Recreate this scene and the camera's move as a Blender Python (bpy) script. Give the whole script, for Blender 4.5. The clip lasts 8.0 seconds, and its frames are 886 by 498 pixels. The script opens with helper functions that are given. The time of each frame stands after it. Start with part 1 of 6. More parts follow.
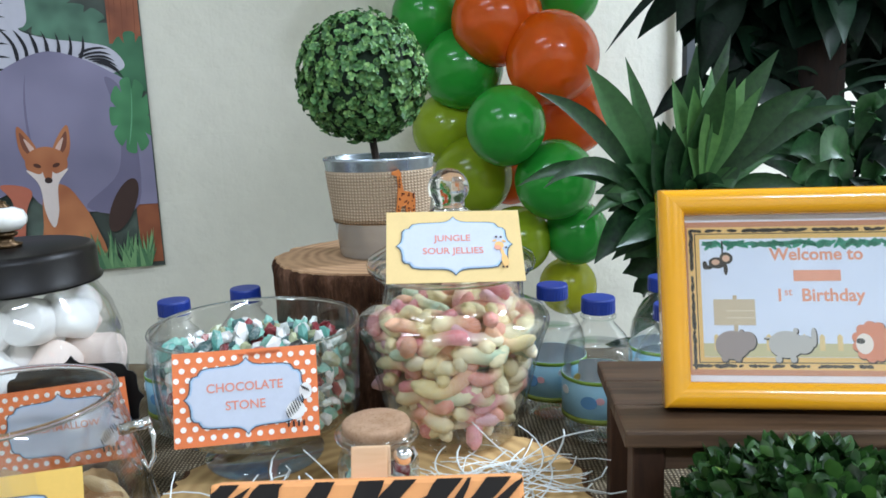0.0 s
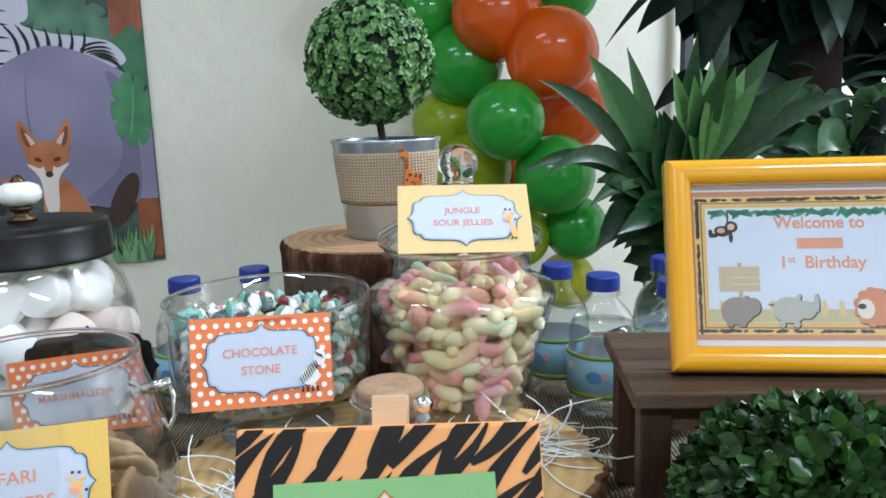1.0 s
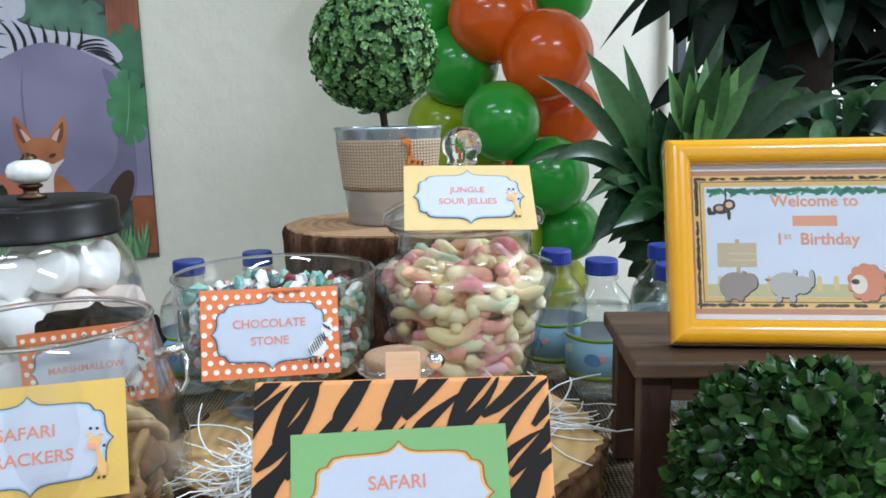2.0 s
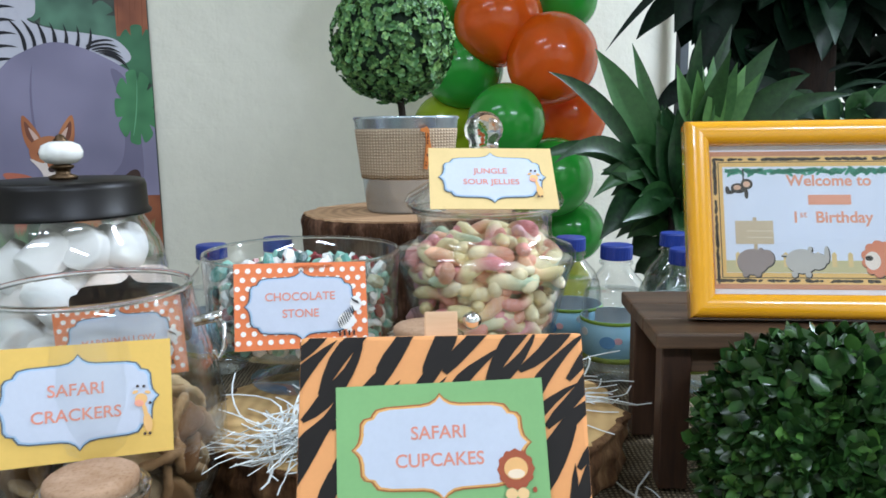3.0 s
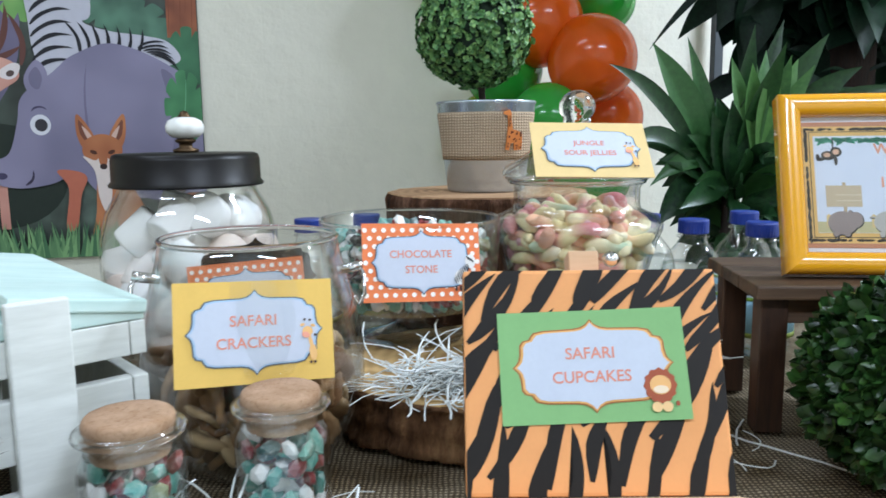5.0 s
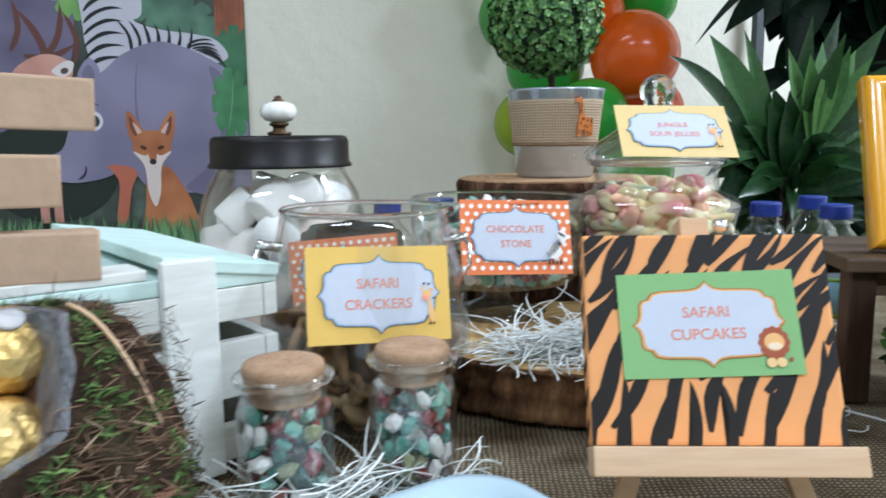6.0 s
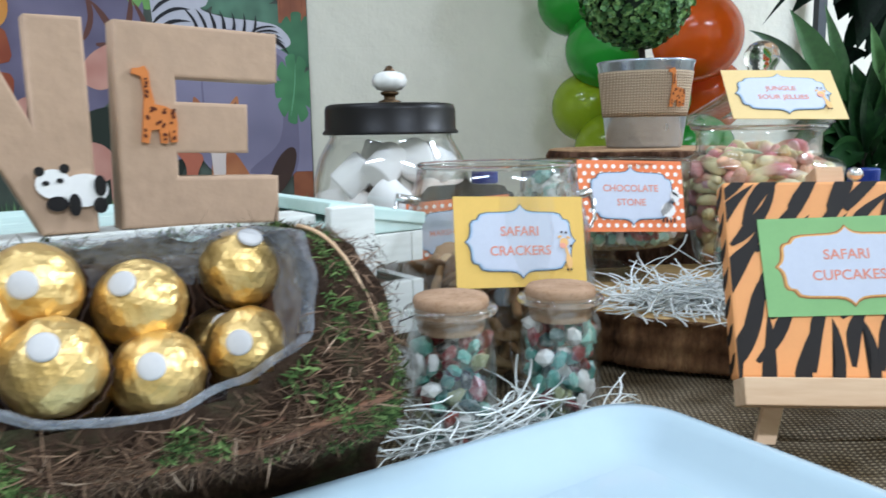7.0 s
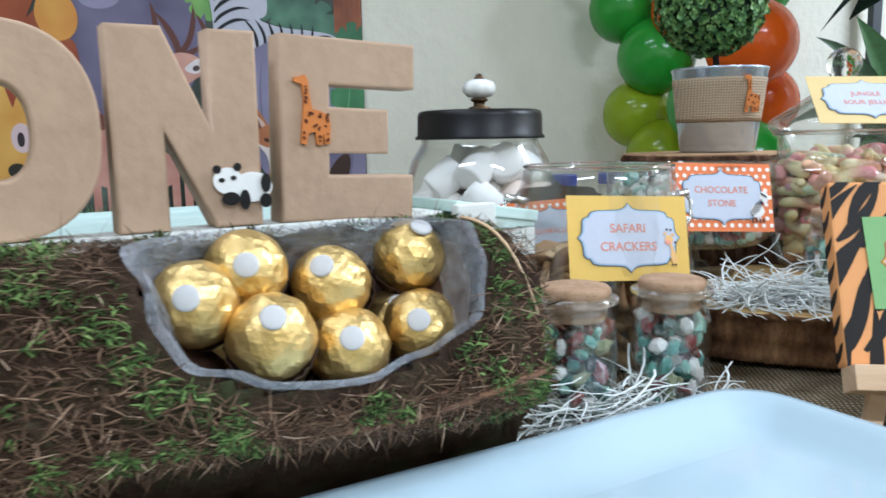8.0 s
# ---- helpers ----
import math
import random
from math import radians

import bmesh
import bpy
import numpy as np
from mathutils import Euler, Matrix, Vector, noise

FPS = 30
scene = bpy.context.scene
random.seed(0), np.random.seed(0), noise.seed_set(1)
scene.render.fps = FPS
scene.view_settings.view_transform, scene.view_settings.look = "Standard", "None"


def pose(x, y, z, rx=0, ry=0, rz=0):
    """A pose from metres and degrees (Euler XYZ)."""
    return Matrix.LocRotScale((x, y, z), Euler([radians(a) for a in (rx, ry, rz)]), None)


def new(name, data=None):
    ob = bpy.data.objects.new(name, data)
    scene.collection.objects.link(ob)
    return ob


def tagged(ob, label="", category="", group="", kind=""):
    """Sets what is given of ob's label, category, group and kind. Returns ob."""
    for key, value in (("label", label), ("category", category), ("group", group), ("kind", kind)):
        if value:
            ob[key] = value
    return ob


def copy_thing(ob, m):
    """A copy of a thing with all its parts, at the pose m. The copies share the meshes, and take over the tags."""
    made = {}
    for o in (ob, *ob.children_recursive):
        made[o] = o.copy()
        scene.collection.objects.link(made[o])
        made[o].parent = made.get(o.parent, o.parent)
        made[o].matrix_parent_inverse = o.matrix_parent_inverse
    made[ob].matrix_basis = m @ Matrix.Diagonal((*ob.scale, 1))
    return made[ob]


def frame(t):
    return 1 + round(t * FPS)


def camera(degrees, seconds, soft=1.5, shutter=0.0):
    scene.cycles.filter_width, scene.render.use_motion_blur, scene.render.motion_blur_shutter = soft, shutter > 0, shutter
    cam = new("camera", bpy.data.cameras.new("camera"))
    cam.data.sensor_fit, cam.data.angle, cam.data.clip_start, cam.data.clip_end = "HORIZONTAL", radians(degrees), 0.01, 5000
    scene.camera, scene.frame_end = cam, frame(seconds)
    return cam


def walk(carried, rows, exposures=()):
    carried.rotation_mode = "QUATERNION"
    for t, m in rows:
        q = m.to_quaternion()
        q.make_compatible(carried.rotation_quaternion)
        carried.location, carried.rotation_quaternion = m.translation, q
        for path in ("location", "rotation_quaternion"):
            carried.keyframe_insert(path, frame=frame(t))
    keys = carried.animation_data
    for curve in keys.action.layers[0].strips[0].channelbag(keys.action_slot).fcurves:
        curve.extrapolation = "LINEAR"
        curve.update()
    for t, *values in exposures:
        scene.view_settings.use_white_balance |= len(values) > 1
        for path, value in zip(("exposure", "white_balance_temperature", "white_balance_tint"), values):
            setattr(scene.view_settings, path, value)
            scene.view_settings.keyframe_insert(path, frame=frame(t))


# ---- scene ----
cam = camera(60.4, 8.0, 1.6, 0.5)
METRES, EYE, TILT, LEAN, TURN = 0.40, 1.056, -10.5, 2.0, 0.0
ROWS = [
    (0.0, 0.0, 0.0, 0.0, 0.0, 0.0, -0.0),
    (0.5, -0.017, -0.0158, -0.0305, -0.39, 0.08, 0.17),
    (1.0, -0.0262, -0.0284, -0.0565, -0.29, 0.17, -0.12),
    (1.5, -0.037, -0.043, -0.0845, -0.68, 0.43, -0.35),
    (3.0, -0.104, -0.0991, -0.1711, -1.2, 1.37, -1.01),
    (3.5, -0.1404, -0.1218, -0.2003, -0.98, 1.62, -1.1),
    (4.0, -0.1846, -0.1486, -0.2245, -0.58, 1.73, -1.21),
    (4.5, -0.2331, -0.18, -0.2468, -0.32, 1.86, -1.27),
    (6.0, -0.4273, -0.2801, -0.3271, 1.69, 2.04, -1.7),
    (6.5, -0.5187, -0.318, -0.3719, 3.28, 1.71, -1.83),
    (7.0, -0.5922, -0.3583, -0.4053, 4.46, 1.33, -1.9),
    (7.5, -0.6634, -0.4038, -0.423, 5.83, 1.23, -2.09),
    (8.0, -0.7234, -0.4618, -0.4347, 7.0, 1.82, -2.3),
]
walk(cam, [(t, pose(0, 0, EYE, TILT, LEAN, TURN) @ pose(METRES * x, METRES * y, METRES * z, 90 + pitch, roll, yaw)) for t, x, y, z, yaw, pitch, roll in ROWS])


# ---- light: a closed room under ceiling tubes ----
world = bpy.data.worlds.new("room_air")
world.use_nodes = True
world.node_tree.nodes["Background"].inputs[0].default_value = (0.8, 0.9, 1.0, 1)
world.node_tree.nodes["Background"].inputs[1].default_value = 0.02
scene.world = world
TUBE_W = 53.0
scene.cycles.transparent_max_bounces = 32
scene.view_settings.exposure = 0.0


def area(x, y, z, sx, sy, watts, colour=(0.735, 0.855, 1.055)):
    d = bpy.data.lights.new("tube_light", "AREA")
    d.shape, d.size, d.size_y, d.energy, d.color = "RECTANGLE", sx, sy, watts, colour
    ob = new("tube_light", d)
    ob.matrix_world = pose(x, y, z)
    return ob


LAMPS = [(-1.2, 0.4, 0.28), (2.3, 1.15, 2.65), (-1.2, -1.5, 0.70), (1.3, -1.5, 1.40)]
for lx, ly, share in LAMPS:
    area(lx, ly, 2.83, 1.2, 0.16, TUBE_W * share)


# ---- materials ----
def lin(h):
    v = [int(h[i:i + 2], 16) / 255 for i in (0, 2, 4)]
    return tuple(c / 12.92 if c < 0.04045 else ((c + 0.055) / 1.055) ** 2.4 for c in v) + (1,)


def mix_col(a, b, f):
    return tuple(a[i] * (1 - f) + b[i] * f for i in range(3)) + (1,)


class Mat:
    """A small builder of node materials."""

    def __init__(self, name, base, rough=0.5, metal=0.0, **inputs):
        self.m = bpy.data.materials.new(name)
        self.m.use_nodes = True
        self.t = self.m.node_tree
        self.b = self.t.nodes["Principled BSDF"]
        self.b.inputs["Base Color"].default_value = base
        self.b.inputs["Roughness"].default_value = rough
        self.b.inputs["Metallic"].default_value = metal
        for k, v in inputs.items():
            self.b.inputs[k.replace("_", " ")].default_value = v
        self.co = None

    def node(self, kind, **props):
        n = self.t.nodes.new(kind)
        for k, v in props.items():
            n.inputs[k.replace("_", " ")].default_value = v
        return n

    def link(self, a, b):
        self.t.links.new(a, b)

    def coord(self, scale=(1, 1, 1)):
        if self.co is None:
            self.co = self.node("ShaderNodeTexCoord")
        mp = self.node("ShaderNodeMapping")
        mp.inputs["Scale"].default_value = scale
        self.link(self.co.outputs["Object"], mp.inputs["Vector"])
        return mp.outputs[0]

    def noise(self, scale, detail=4, stretch=(1, 1, 1), rough=0.55):
        n = self.node("ShaderNodeTexNoise", Scale=scale, Detail=detail, Roughness=rough)
        self.link(self.coord(stretch), n.inputs["Vector"])
        return n.outputs["Fac"]

    def ramp(self, fac, stops):
        r = self.node("ShaderNodeValToRGB")
        e = r.color_ramp.elements
        while len(e) < len(stops):
            e.new(0.5)
        for i, (p, c) in enumerate(stops):
            e[i].position, e[i].color = p, c
        self.link(fac, r.inputs[0])
        return r.outputs[0]

    def mixc(self, fac, a, b, mode="MIX"):
        n = self.t.nodes.new("ShaderNodeMix")
        n.data_type, n.blend_type = "RGBA", mode
        for v, i in ((fac, 0), (a, 6), (b, 7)):
            if hasattr(v, "links"):
                self.link(v, n.inputs[i])
            else:
                n.inputs[i].default_value = v
        return n.outputs[2]

    def colour(self, socket):
        self.link(socket, self.b.inputs["Base Color"])
        return self

    def rough(self, fac, lo, hi):
        n = self.node("ShaderNodeMapRange", To_Min=lo, To_Max=hi)
        self.link(fac, n.inputs["Value"])
        self.link(n.outputs[0], self.b.inputs["Roughness"])
        return self

    def bump(self, fac, dist=0.002, strength=0.6):
        n = self.node("ShaderNodeBump", Strength=strength, Distance=dist)
        self.link(fac, n.inputs["Height"])
        if self.b.inputs["Normal"].links:
            self.link(self.b.inputs["Normal"].links[0].from_socket, n.inputs["Normal"])
        self.link(n.outputs[0], self.b.inputs["Normal"])
        return self

    def per_object(self):
        return self.node("ShaderNodeObjectInfo").outputs["Random"]

    def per_island(self):
        return self.node("ShaderNodeNewGeometry").outputs["Random Per Island"]

    def vary(self, base, amount=0.12, scale=30, spread=(1, 1, 1)):
        """Soft mottling of the base colour at two scales."""
        dark = tuple(c * (1 - amount * 1.6) for c in base[:3]) + (1,)
        light = tuple(min(1, c * (1 + amount)) for c in base[:3]) + (1,)
        a = self.ramp(self.noise(scale, 5, spread), [(0.3, dark), (0.7, light)])
        b = self.ramp(self.noise(scale * 7, 3, spread), [(0.3, dark), (0.7, light)])
        return self.colour(self.mixc(0.4, a, b))


def plain(name, hexa, rough=0.5, amount=0.06, scale=40, **inputs):
    return Mat(name, lin(hexa), rough, **inputs).vary(lin(hexa), amount, scale).m


def glass(name, tint=(0.988, 0.994, 0.992), gloss=1.0):
    """Thin clear walls: light passes straight, gloss by angle."""
    m = bpy.data.materials.new(name)
    m.use_nodes = True
    t = m.node_tree
    t.nodes.clear()
    out, mixn = t.nodes.new("ShaderNodeOutputMaterial"), t.nodes.new("ShaderNodeMixShader")
    tr, gl, fr = t.nodes.new("ShaderNodeBsdfTransparent"), t.nodes.new("ShaderNodeBsdfGlossy"), t.nodes.new("ShaderNodeLayerWeight")
    tr.inputs[0].default_value = (*tint, 1)
    gl.inputs["Roughness"].default_value = 0.02
    fr.inputs[0].default_value = 0.5
    pw = t.nodes.new("ShaderNodeMath")
    pw.operation = "POWER"
    pw.inputs[1].default_value = 2.6
    t.links.new(fr.outputs["Facing"], pw.inputs[0])
    sc = t.nodes.new("ShaderNodeMath")
    sc.operation = "MULTIPLY_ADD"
    sc.inputs[1].default_value = 0.60 * gloss
    sc.inputs[2].default_value = 0.065 * gloss
    t.links.new(pw.outputs[0], sc.inputs[0])
    t.links.new(sc.outputs[0], mixn.inputs[0])
    t.links.new(tr.outputs[0], mixn.inputs[1])
    t.links.new(gl.outputs[0], mixn.inputs[2])
    t.links.new(mixn.outputs[0], out.inputs[0])
    return m


M = {}
w = Mat("painted_plaster", lin("e6e3d4"), 0.75).vary(lin("e6e3d4"), 0.035, 2.2)
w.bump(w.noise(9, 7, (1, 1, 1), 0.6), 0.012, 0.6).bump(w.noise(60, 4), 0.002, 0.4)
bk = w.node("ShaderNodeTexBrick", Scale=1.0)
bk.inputs["Mortar Size"].default_value, bk.inputs["Mortar Smooth"].default_value = 0.006, 1.0
bk.inputs["Brick Width"].default_value, bk.inputs["Row Height"].default_value = 0.40, 0.20
sx, cx = w.node("ShaderNodeSeparateXYZ"), w.node("ShaderNodeCombineXYZ")
w.link(w.coord(), sx.inputs[0])
w.link(sx.outputs[0], cx.inputs[0])
w.link(sx.outputs[2], cx.inputs[1])
w.link(cx.outputs[0], bk.inputs["Vector"])
iv = w.node("ShaderNodeMath")
iv.operation = "SUBTRACT"
iv.inputs[0].default_value = 1.0
w.link(bk.outputs["Fac"], iv.inputs[1])
w.bump(iv.outputs[0], 0.003, 0.07)
M["wall"] = w.m
M["ceiling"] = plain("ceiling_paint", "e0e0da", 0.85, 0.03, 3)
M["floor"] = plain("floor_tile", "77736a", 0.35, 0.06, 2)

w = Mat("burlap", lin("9a8c74"), 0.95, Specular_IOR_Level=0.12)
wv = w.node("ShaderNodeTexWave", Scale=88.0, Distortion=3.0, Detail=2.0)
w.link(w.coord(), wv.inputs["Vector"])
wv2 = w.node("ShaderNodeTexWave", Scale=88.0, Distortion=3.0, Detail=2.0)
wv2.bands_direction = "Y"
w.link(w.coord(), wv2.inputs["Vector"])
mul = w.mixc(1.0, wv.outputs["Color"], wv2.outputs["Color"], "MULTIPLY")
c1 = w.mixc(mul, lin("5c5142"), lin("c8b99c"))
c2 = w.mixc(w.ramp(w.noise(25, 5), [(0.3, (0, 0, 0, 1)), (0.7, (1, 1, 1, 1))]), lin("a89c88"), lin("ffffff"))
w.colour(w.mixc(1.0, c1, c2, "MULTIPLY"))
w.bump(mul, 0.0012, 1.0)
M["burlap"] = w.m


def woven(name, dark, light, scale):
    w = Mat(name, lin(light), 0.95)
    a = w.node("ShaderNodeTexWave", Scale=scale, Distortion=1.5, Detail=1.0)
    a.bands_direction = "Z"
    w.link(w.coord(), a.inputs["Vector"])
    b = w.node("ShaderNodeTexWave", Scale=scale, Distortion=1.5, Detail=1.0)
    b.bands_direction = "X"
    w.link(w.coord(), b.inputs["Vector"])
    m = w.mixc(1.0, a.outputs["Color"], b.outputs["Color"], "MULTIPLY")
    w.colour(w.mixc(m, lin(dark), lin(light)))
    w.bump(m, 0.0016, 1.0)
    return w.m


M["band"] = woven("burlap_ribbon", "a89278", "d6c0a6", 100)


def wood(name, dark, light, scale=18, rough=0.6, stretch=(0.12, 1, 1), bump=0.0008):
    w = Mat(name, lin(light), rough)
    n = w.noise(scale, 6, stretch, 0.65)
    f = w.noise(scale * 6, 3, stretch)
    w.colour(w.mixc(0.35, w.ramp(n, [(0.32, lin(dark)), (0.68, lin(light))]), w.ramp(f, [(0.3, lin(dark)), (0.7, lin(light))])))
    w.rough(n, rough - 0.1, rough + 0.15)
    w.bump(n, bump, 0.7)
    return w.m


M["stool"] = wood("dark_stained_wood", "1a0f09", "6e543e", 34, 0.5, (0.07, 1, 1))
M["stool_leg"] = wood("dark_stained_leg", "1e1009", "5a3c28", 30, 0.5, (1, 1, 0.12))
M["easel"] = wood("pale_pine", "c99f78", "e6c7a4", 40, 0.6, (0.1, 1, 1), 0.0003)
M["crate"] = wood("white_washed_wood", "c9cbc3", "eef0ea", 30, 0.6, (0.15, 1, 1))
M["crate_mint"] = wood("pale_mint_paint", "b6d3cb", "d8ebe4", 30, 0.55, (0.15, 1, 1))
w = Mat("bark", lin("3a2a20"), 0.9, Specular_IOR_Level=0.12)
bn = w.noise(45, 6, (1, 1, 0.25), 0.7)
w.colour(w.ramp(bn, [(0.3, lin("1a0f0a")), (0.5, lin("4a3122")), (0.75, lin("866450"))])).bump(w.noise(16, 5, (1, 1, 0.35), 0.7), 0.014, 1.0).bump(bn, 0.005, 1.0)
M["bark"] = w.m
w = Mat("slab_bark", lin("5c4430"), 0.88, Specular_IOR_Level=0.12)
bn = w.noise(38, 6, (1, 1, 0.3), 0.7)
w.colour(w.ramp(bn, [(0.3, lin("2a1a10")), (0.5, lin("6a4c34")), (0.75, lin("a8845c"))])).bump(w.noise(20, 5, (1, 1, 0.4), 0.7), 0.010, 1.0).bump(bn, 0.004, 1.0)
M["slab_bark"] = w.m


def cut_face(name, dark, light):
    w = Mat(name, lin(light), 0.75)
    rg = w.node("ShaderNodeTexWave", Scale=26.0, Distortion=3.0, Detail=3.0)
    rg.wave_type, rg.rings_direction = "RINGS", "Z"
    rg.inputs["Detail Scale"].default_value = 1.5
    w.link(w.coord(), rg.inputs["Vector"])
    n = w.noise(16, 5)
    a = w.mixc(rg.outputs["Color"], lin(dark), lin(light))
    w.colour(w.mixc(w.ramp(n, [(0.35, (0, 0, 0, 1)), (0.7, (1, 1, 1, 1))]), a, lin(light)))
    w.bump(w.noise(200, 3), 0.0006, 0.6)
    return w.m


M["stump_top"] = cut_face("sawn_wood", "8a6646", "b8926c")
M["slab_top"] = cut_face("oiled_slice", "aa8450", "cfac74")
M["zinc"] = Mat("galvanised_steel", (0.50, 0.57, 0.62, 1), 0.34, 0.75)
M["zinc"].rough(M["zinc"].noise(30, 4, (1, 1, 0.15)), 0.18, 0.34)
M["zinc"] = M["zinc"].vary((0.49, 0.56, 0.62, 1), 0.1, 25).m
M["glass"] = glass("clear_glass")
M["clear_plastic"] = glass("bottle_plastic", (0.985, 0.992, 0.995), 0.85)
M["thick_glass"] = Mat("solid_glass", (1, 1, 1, 1), 0.01, 0.0, Transmission_Weight=1.0, IOR=1.48).m
M["water"] = glass("water", (0.965, 0.985, 0.990), 0.8)
w = Mat("cellophane", lin("c2c6cc"), 0.15, Alpha=0.26)
w.bump(w.noise(70, 4, (1, 1, 1), 0.7), 0.007, 0.9)
w.link(w.ramp(w.noise(48, 5, (1, 1, 1), 0.7), [(0.35, (0.10, 0.10, 0.10, 1)), (0.68, (0.48, 0.48, 0.48, 1))]), w.b.inputs["Alpha"])
M["film"] = w.m
M["black"] = Mat("black_lid_paint", lin("0e0b0b"), 0.40, Specular_IOR_Level=0.3).vary(lin("0e0b0b"), 0.2, 30).m
M["ceramic"] = Mat("white_ceramic", lin("ecebe6"), 0.12, Coat_Weight=0.5).m
M["bronze"] = Mat("aged_bronze", lin("4a3a2a"), 0.4, 0.9).vary(lin("5a4733"), 0.3, 200).m
M["chrome"] = Mat("chrome", (0.75, 0.75, 0.76, 1), 0.12, 1.0).m
w = Mat("tinted_marshmallow", lin("f0d9cc"), 0.8)
w.colour(w.ramp(w.per_object(), [(0.0, lin("faf8f6")), (0.7, lin("f8f4f0")), (0.85, lin("f4e0d4"))])).bump(w.noise(300, 2), 0.0003, 0.4)
M["marshmallow"] = w.m
w = Mat("cork", lin("b8926c"), 0.9)
cn = w.noise(520, 5, (1, 1, 1), 0.65)
w.colour(w.mixc(0.5, w.ramp(cn, [(0.3, lin("6e4e34")), (0.45, lin("a88463")), (0.75, lin("b8957a"))]), w.ramp(w.noise(90, 4), [(0.3, lin("8a6647")), (0.7, lin("b99a80"))]))).bump(cn, 0.0005, 0.7)
M["cork"] = w.m
w = Mat("painted_card", lin("c4a487"), 0.8)
w.vary(lin("b6987e"), 0.09, 15).bump(w.noise(30, 5), 0.003, 0.5).bump(w.noise(160, 4), 0.0006, 0.4)
M["kraft"] = w.m
M["gloss_yellow"] = Mat("yellow_lacquer", lin("efa81c"), 0.22, Coat_Weight=0.6).vary(lin("efa81c"), 0.03, 12).m
M["blue_cap"] = Mat("blue_cap_plastic", lin("143387"), 0.45).vary(lin("143387"), 0.05, 60).m
M["white_tray"] = Mat("white_glaze", lin("b0c6d0"), 0.16, Coat_Weight=0.3).vary(lin("b0c6d0"), 0.015, 6).m
M["straw"] = Mat("paper_shred", lin("e8e4d4"), 0.75)
M["straw"] = M["straw"].colour(M["straw"].ramp(M["straw"].per_island(), [(0.0, lin("d6dad4")), (0.5, lin("e6ebe8")), (1.0, lin("f0f4f2"))])).m
w = Mat("gold_foil", (0.86, 0.62, 0.26, 1), 0.44, 1.0)
gn = w.noise(55, 4, (1, 1, 1), 0.55)
w.colour(w.ramp(w.noise(60, 4), [(0.3, (0.55, 0.36, 0.12, 1)), (0.7, (0.90, 0.66, 0.30, 1))])).bump(gn, 0.0045, 0.6)
M["foil"] = w.m
M["brown_cup"] = plain("brown_paper_cup", "3a2112", 0.6, 0.1, 100)
w = Mat("moss", lin("3a3a24"), 0.95, Specular_IOR_Level=0.12)
mn = w.noise(26, 6, (1, 1, 1), 0.65)
w.colour(w.ramp(mn, [(0.30, lin("2b1f17")), (0.50, lin("503e31")), (0.62, lin("4e4a35")), (0.78, lin("5a6842"))]))
w.bump(w.noise(150, 6, (1, 1, 1), 0.8), 0.006, 1.0)
M["moss"] = w.m
w = Mat("moss_fibre", lin("4c5a30"), 0.9, Specular_IOR_Level=0.12)
w.colour(w.ramp(w.per_island(), [(0.0, lin("2c3a20")), (0.6, lin("4c6436")), (1.0, lin("7e985a"))]))
M["fibre"] = w.m
w = Mat("dry_fibre", lin("4a3325"), 0.9, Specular_IOR_Level=0.12)
w.colour(w.ramp(w.per_island(), [(0.0, lin("32231a")), (0.7, lin("67503f")), (0.94, lin("8c705a")), (1.0, lin("bea28a"))]))
M["dry"] = w.m
M["twig"] = wood("twig_bark", "4a2c1c", "96694a", 120, 0.7)


def leafy(name, stops, rough=0.45, island=True, spec=0.4):
    w = Mat(name, lin(stops[0][1]), rough, Specular_IOR_Level=spec)
    f = w.per_island() if island else w.per_object()
    w.colour(w.mixc(0.3, w.ramp(f, [(p, lin(h)) for p, h in stops]), w.ramp(w.noise(120, 3), [(0.3, lin(stops[0][1])), (0.7, lin(stops[-1][1]))])))
    return w.m


M["topiary_leaf"] = leafy("topiary_leaf", [(0.0, "1f4a2a"), (0.5, "427a42"), (1.0, "8fb86c")], 0.45)
M["box_leaf"] = leafy("box_leaf", [(0.0, "07150b"), (0.55, "143218"), (0.85, "284f24"), (1.0, "527e36")], 0.30)
M["broad_leaf"] = leafy("broad_leaf", [(0.0, "0e2615"), (0.6, "1a3c1e"), (1.0, "3a6636")], 0.36, False, 0.35)
M["young_leaf"] = leafy("young_leaf", [(0.0, "24502a"), (1.0, "5c8a4a")], 0.4, False, 0.35)
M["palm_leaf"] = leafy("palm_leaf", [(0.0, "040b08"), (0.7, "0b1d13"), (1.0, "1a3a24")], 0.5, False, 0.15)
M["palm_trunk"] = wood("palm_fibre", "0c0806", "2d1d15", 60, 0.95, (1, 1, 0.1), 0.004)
M["stem"] = plain("stem", "2c2118", 0.8)
# very dark green: the shade deep between the leaves, put into the core's colour
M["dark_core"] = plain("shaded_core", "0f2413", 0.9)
M["metal_grey"] = plain("grey_post_paint", "3d444a", 0.5)


